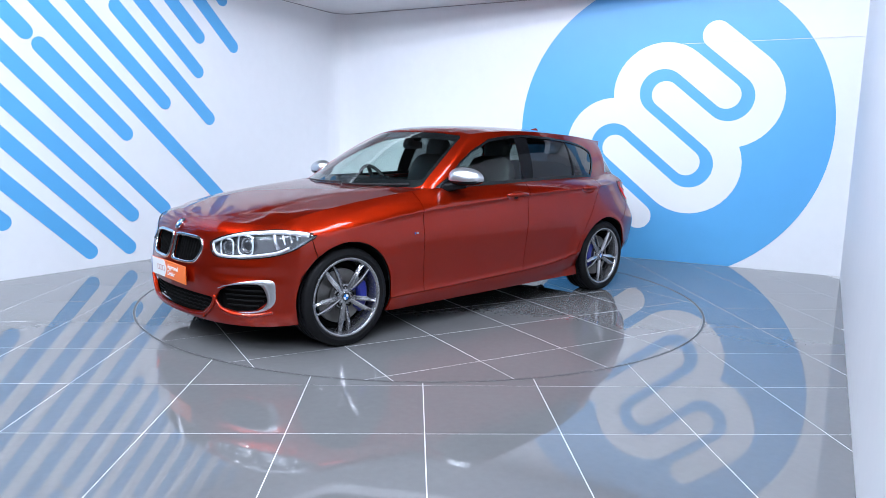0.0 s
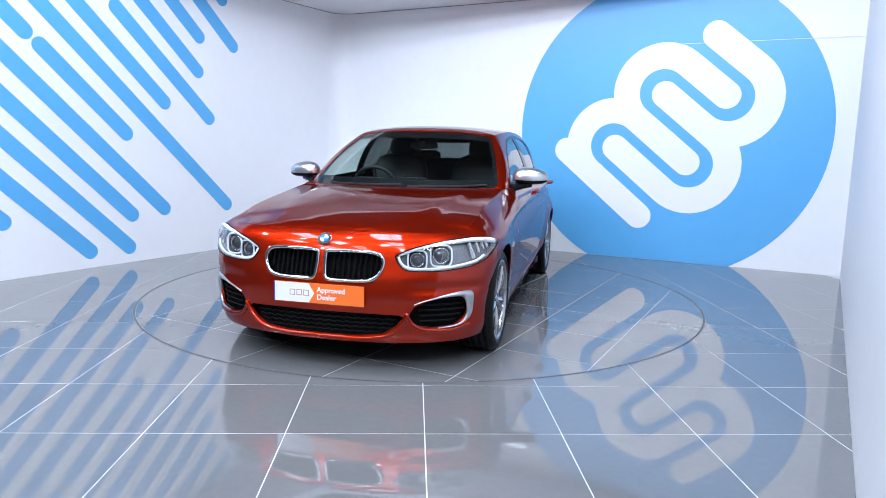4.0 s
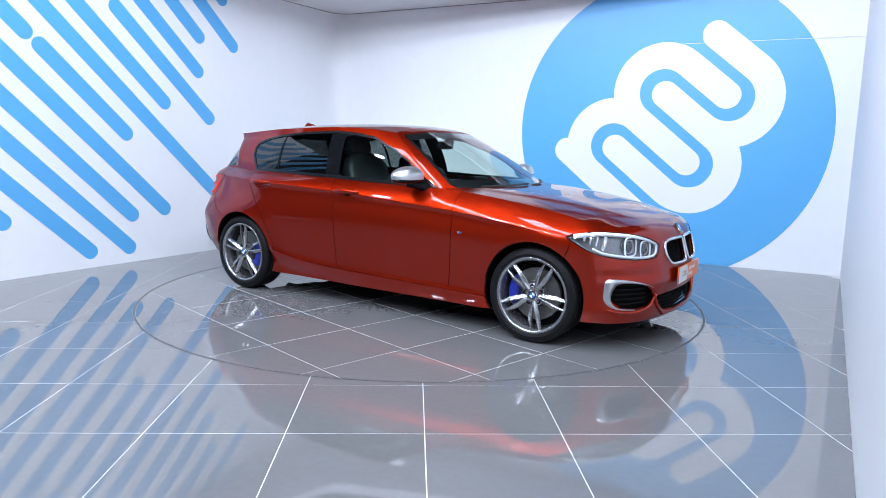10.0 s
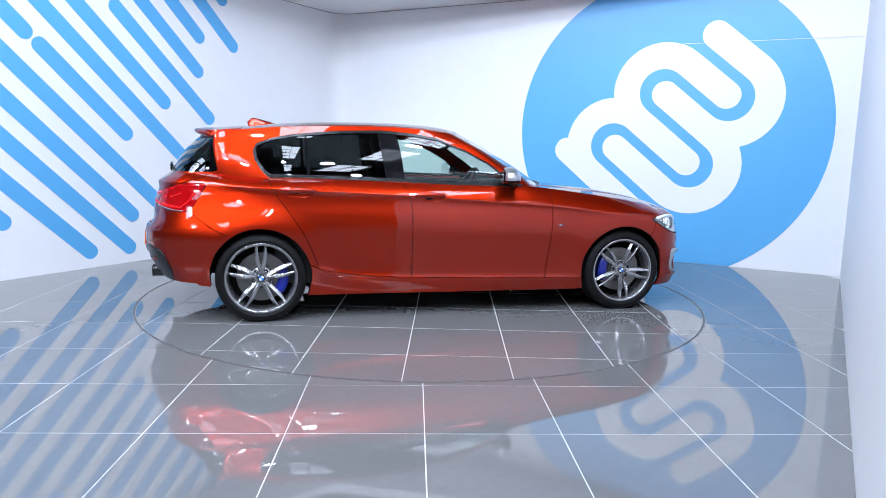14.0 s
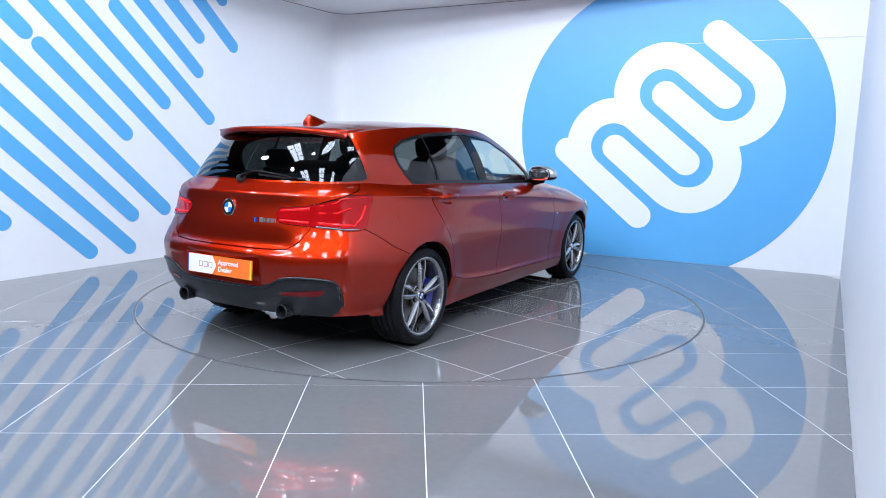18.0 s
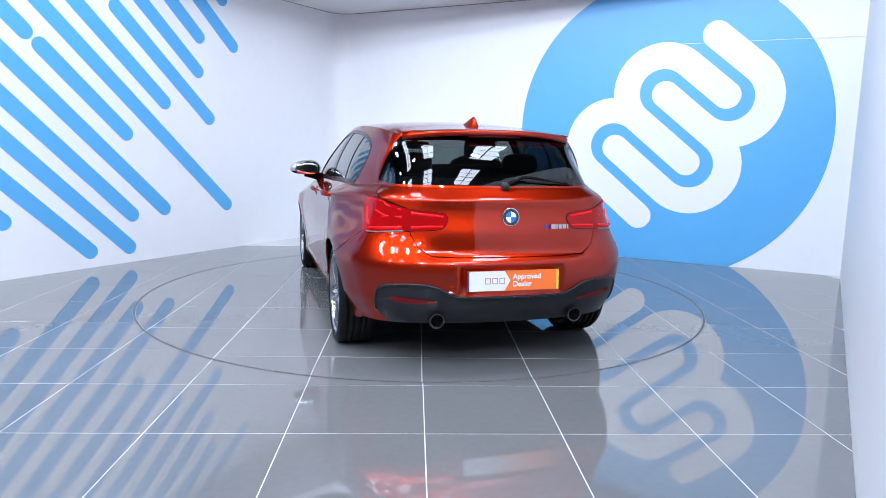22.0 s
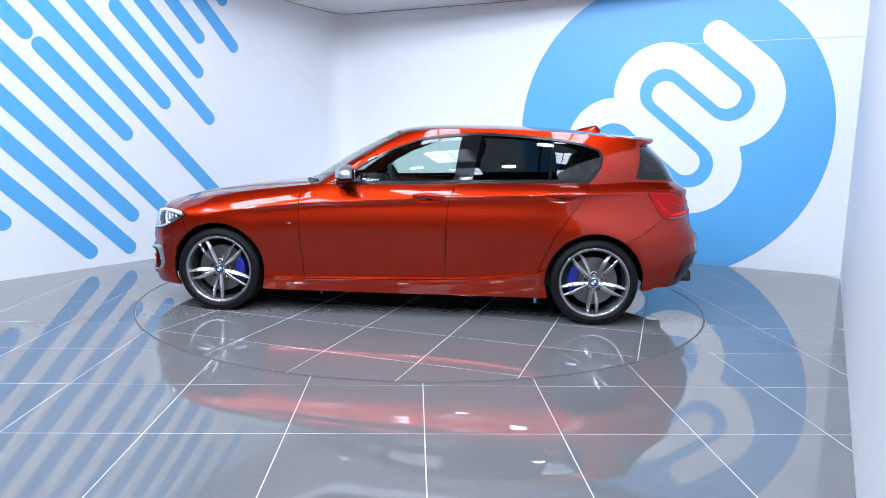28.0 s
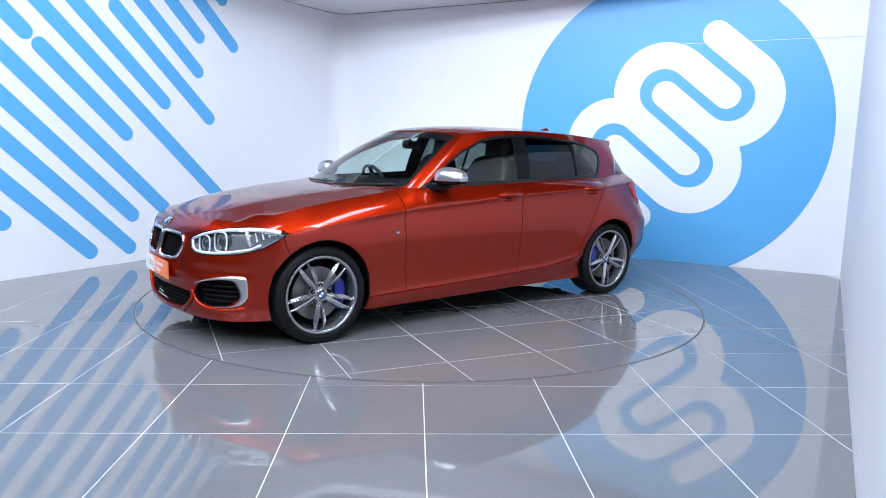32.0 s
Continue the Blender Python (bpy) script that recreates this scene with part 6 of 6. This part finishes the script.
# ---------------------------------------------------------------- car: doors' fittings and mirrors
for k, side in enumerate((1, -1)):
    for door, x0, x1, z in ((FRONT_DOORS[k], -0.015, -0.235, 0.874), (REAR_DOORS[k], -0.925, -1.140, 0.903)):
        pts = []
        for i in range(13):
            t = i / 12
            lift = 0.002 + 0.028 * math.sin(math.pi * min(1, max(0, (t + 0.02) / 1.04))) ** 0.5
            pts.append(on_body([S(x0 + (x1 - x0) * t, z + 0.006 * math.sin(math.pi * t))], lift, side)[0])
        handle = part("door_handle", tube(pts, lambda t: 0.009 + 0.010 * math.sin(math.pi * t), 12), M_PAINT, door, "orange pull handle", smooth=True)
    for key, door in (("front_cup", FRONT_DOORS[k]), ("rear_cup", REAR_DOORS[k])):
        bm = lay(LOWER[key], body_at, (side,), 0.0)
        cx, cz = CUP_AT[key]
        for v in bm.verts:
            d = ((v.co.x - cx) / 0.098) ** 2 + ((v.co.z - cz) / 0.036) ** 2
            v.co.y -= side * 0.012 * max(0.0, 1 - d) ** 0.6
        part("handle_cup", bm, M_PAINT, door, "pressed handle recess", smooth=True)
    # small fender badge as plain bars
    for i, (mat, dx) in enumerate(((M_BADGEBLUE, 0.0), (M_RED, -0.007), (M_SILVER, -0.020))):
        bm = bmesh.new()
        c0 = on_body([S(0.878 + dx, 0.660)], 0.001, side)[0]
        box_into(bm, -0.0030 if i < 2 else -0.009, 0.0030 if i < 2 else 0.009, -0.006, 0.006, -0.001, 0.003, at_normal(c0, (0, side, 0)))
        part("fender_badge", bm, mat, car, "small bright badge bar")
    # door mirror: a tapering shell, flat below, on a slim black foot
    foot = part("door_mirror", tube([Vector((0.545, side * 0.745, 0.935)), Vector((0.510, side * 0.790, 0.944)), Vector((0.475, side * 0.850, 0.958)), Vector((0.455, side * 0.90, 0.966))], lambda t: 0.036 - 0.010 * t, 12, flat=0.55), M_GLOSS, car, "door mirror on a black foot", smooth=True)
    m = Matrix.Translation((0.440, side * 0.892, 1.006)) @ Matrix.Rotation(radians(12 * side), 4, "Z")
    inv = m.inverted()
    bm = blob(1, 1, 1, None, 2.6, 20)
    for v in bm.verts:
        c = v.co.copy()
        o = c.y * side                       # 1 at the outer end
        nose = max(0.0, c.x)
        hgt = 0.072 - 0.012 * o - 0.007 * o * o
        v.co = m @ Vector((c.x * (0.085 if c.x > 0 else 0.050) * (1 - 0.10 * o), c.y * 0.128, (c.z * hgt if c.z > 0 else c.z * 0.046) - 0.010 * nose * nose))
    for f in bm.faces:
        q = inv @ f.calc_center_median()
        f.material_index = 1 if q.z < -0.016 + 0.10 * max(0, -q.x - 0.02) or q.x < -0.034 else 0
    part("mirror_cap", bm, M_SILVER, foot, "satin silver mirror cap over a black shell", smooth=True, mats=(M_GLOSS,))
    bm = blob(0.004, 0.094, 0.046, m @ Matrix.Translation((-0.050, 0, 0.002)), 3.5, 10)
    part("mirror_glass", bm, M_CHROME, foot, "mirror glass", smooth=True)
    part("turn_signal", tube([m @ Vector((0.070 - 0.055 * (t / 8) ** 2, side * (0.02 + 0.094 * t / 8), -0.012)) for t in range(9)], 0.004, 6), M_LENS, foot, "clear slim turn signal")

# ---------------------------------------------------------------- car: cabin


def seat(x, y, w=0.25):
    s = part("seat", blob(0.27, w, 0.10, Matrix.Translation((x, y, 0.52)), 4, 12), M_SEAT, car, "black leather seat", smooth=True)
    part("backrest", blob(0.075, w, 0.33, Matrix.Translation((x - 0.32, y, 0.83)) @ Matrix.Rotation(radians(-17), 4, "Y"), 4, 12), M_SEAT, s, smooth=True)
    part("headrest", blob(0.050, 0.125, 0.085, Matrix.Translation((x - 0.455, y, 1.205)) @ Matrix.Rotation(radians(-12), 4, "Y"), 3.5, 12), M_SEAT, s, smooth=True)
    for d in (-0.05, 0.05):
        part("headrest_post", tube([(x - 0.41, y + d, 1.08), (x - 0.45, y + d, 1.18)], 0.007, 6), M_CHROME, s)
    return s


seat(0.02, 0.36)
seat(0.02, -0.36)
bench = part("rear_bench", blob(0.26, 0.60, 0.10, Matrix.Translation((-0.80, 0, 0.55)), 5, 14), M_SEAT, car, "black leather rear bench", smooth=True)
part("backrest", blob(0.08, 0.60, 0.28, Matrix.Translation((-1.13, 0, 0.83)) @ Matrix.Rotation(radians(-18), 4, "Y"), 5, 14), M_SEAT, bench, smooth=True)
for y in (-0.36, 0.36):
    part("headrest", blob(0.045, 0.12, 0.070, Matrix.Translation((-1.26, y, 1.11)), 3.5, 10), M_SEAT, bench, smooth=True)
dash = part("dashboard", blob(0.22, 0.66, 0.13, Matrix.Translation((0.60, 0, 0.80)), 5, 16), M_CABIN, car, "dark dashboard", smooth=True)
part("binnacle", blob(0.10, 0.17, 0.06, Matrix.Translation((0.47, -0.36, 0.915)), 3.5, 10), M_CABIN, dash, smooth=True)
part("screen", blob(0.012, 0.13, 0.045, Matrix.Translation((0.50, 0.0, 0.945)), 5, 8), M_GLOSS, dash, "black dash screen", smooth=True)
sw = Matrix.Translation((0.27, -0.36, 0.88)) @ Matrix.Rotation(radians(-68), 4, "Y")
wheel_ring = part("steering_wheel", tube([sw @ Vector((0.18 * math.cos(a), 0.18 * math.sin(a), 0)) for a in [2 * math.pi * k / 40 for k in range(40)]], 0.015, 8, closed=True), M_SEAT, car, "black steering wheel", smooth=True)
part("wheel_boss", blob(0.065, 0.075, 0.02, sw, 3, 10), M_CABIN, wheel_ring, smooth=True)
for a in (0, math.pi, math.pi * 1.5):
    part("wheel_arm", tube([sw @ Vector((0.05 * math.cos(a + math.pi / 2), 0.05 * math.sin(a + math.pi / 2), 0)), sw @ Vector((0.17 * math.cos(a + math.pi / 2), 0.17 * math.sin(a + math.pi / 2), 0))], 0.016, 6), M_CABIN, wheel_ring)
mir = part("rear_view_mirror", blob(0.014, 0.115, 0.032, Matrix.Translation((0.17, 0.0, 1.225)), 4, 10), M_CABIN, car, "dark rear-view mirror", smooth=True)
part("mirror_foot", blob(0.04, 0.03, 0.035, Matrix.Translation((0.205, 0.0, 1.245)), 3, 8), M_CABIN, mir, smooth=True)
# lining: inner faces of doors, roof and parcel shelf
for side in (1, -1):
    bm = bmesh.new()
    box_into(bm, -1.2, 0.62, side * 0.735 - 0.01, side * 0.735 + 0.01, 0.25, 0.925)
    part("door_lining", bm, M_CABIN, car)
bm = bmesh.new()
box_into(bm, -1.30, 0.70, -0.72, 0.72, 0.24, 0.27)
part("cabin_floor", bm, M_CABIN, car)
bm = bmesh.new()
box_into(bm, -1.86, -1.22, -0.60, 0.60, 0.945, 0.965)
part("parcel_shelf", bm, M_CABIN, car, "dark parcel shelf")
bm = bmesh.new()
rows = []
for i in range(25):
    x = 0.12 - 1.72 * i / 24
    rows.append([bm.verts.new((x, y, float(zc_roof(x)) - 0.028 - 0.03 * (abs(y) / 0.5) ** 2.5)) for y in np.linspace(-0.50, 0.50, 13)])
for a, b in zip(rows, rows[1:]):
    for j in range(12):
        bm.faces.new((a[j], a[j + 1], b[j + 1], b[j]))
part("headlining", bm, M_LINING, car, "grey headlining", smooth=True)

# ---------------------------------------------------------------- tiles
lay_tiles(floor, GU, GV, U0, V0, 9, TABLE_R + 0.0045, False, "tile")
DU = Vector((math.cos(radians(-13.65)), math.sin(radians(-13.65))))
DV = Vector((-DU.y, DU.x))
lay_tiles(turntable, DU, DV, 0.567, 1.80, 9, TABLE_R - 0.014, True, "disc_tile")


def motions():
    spin = [(t, pose(0, 0, 0, 0, 0, a)) for t, a in TURN]
    walk(turntable, spin)
    walk(car, [(t, m @ Matrix.Translation((0, CAR_Y, 0))) for t, m in spin])


motions()
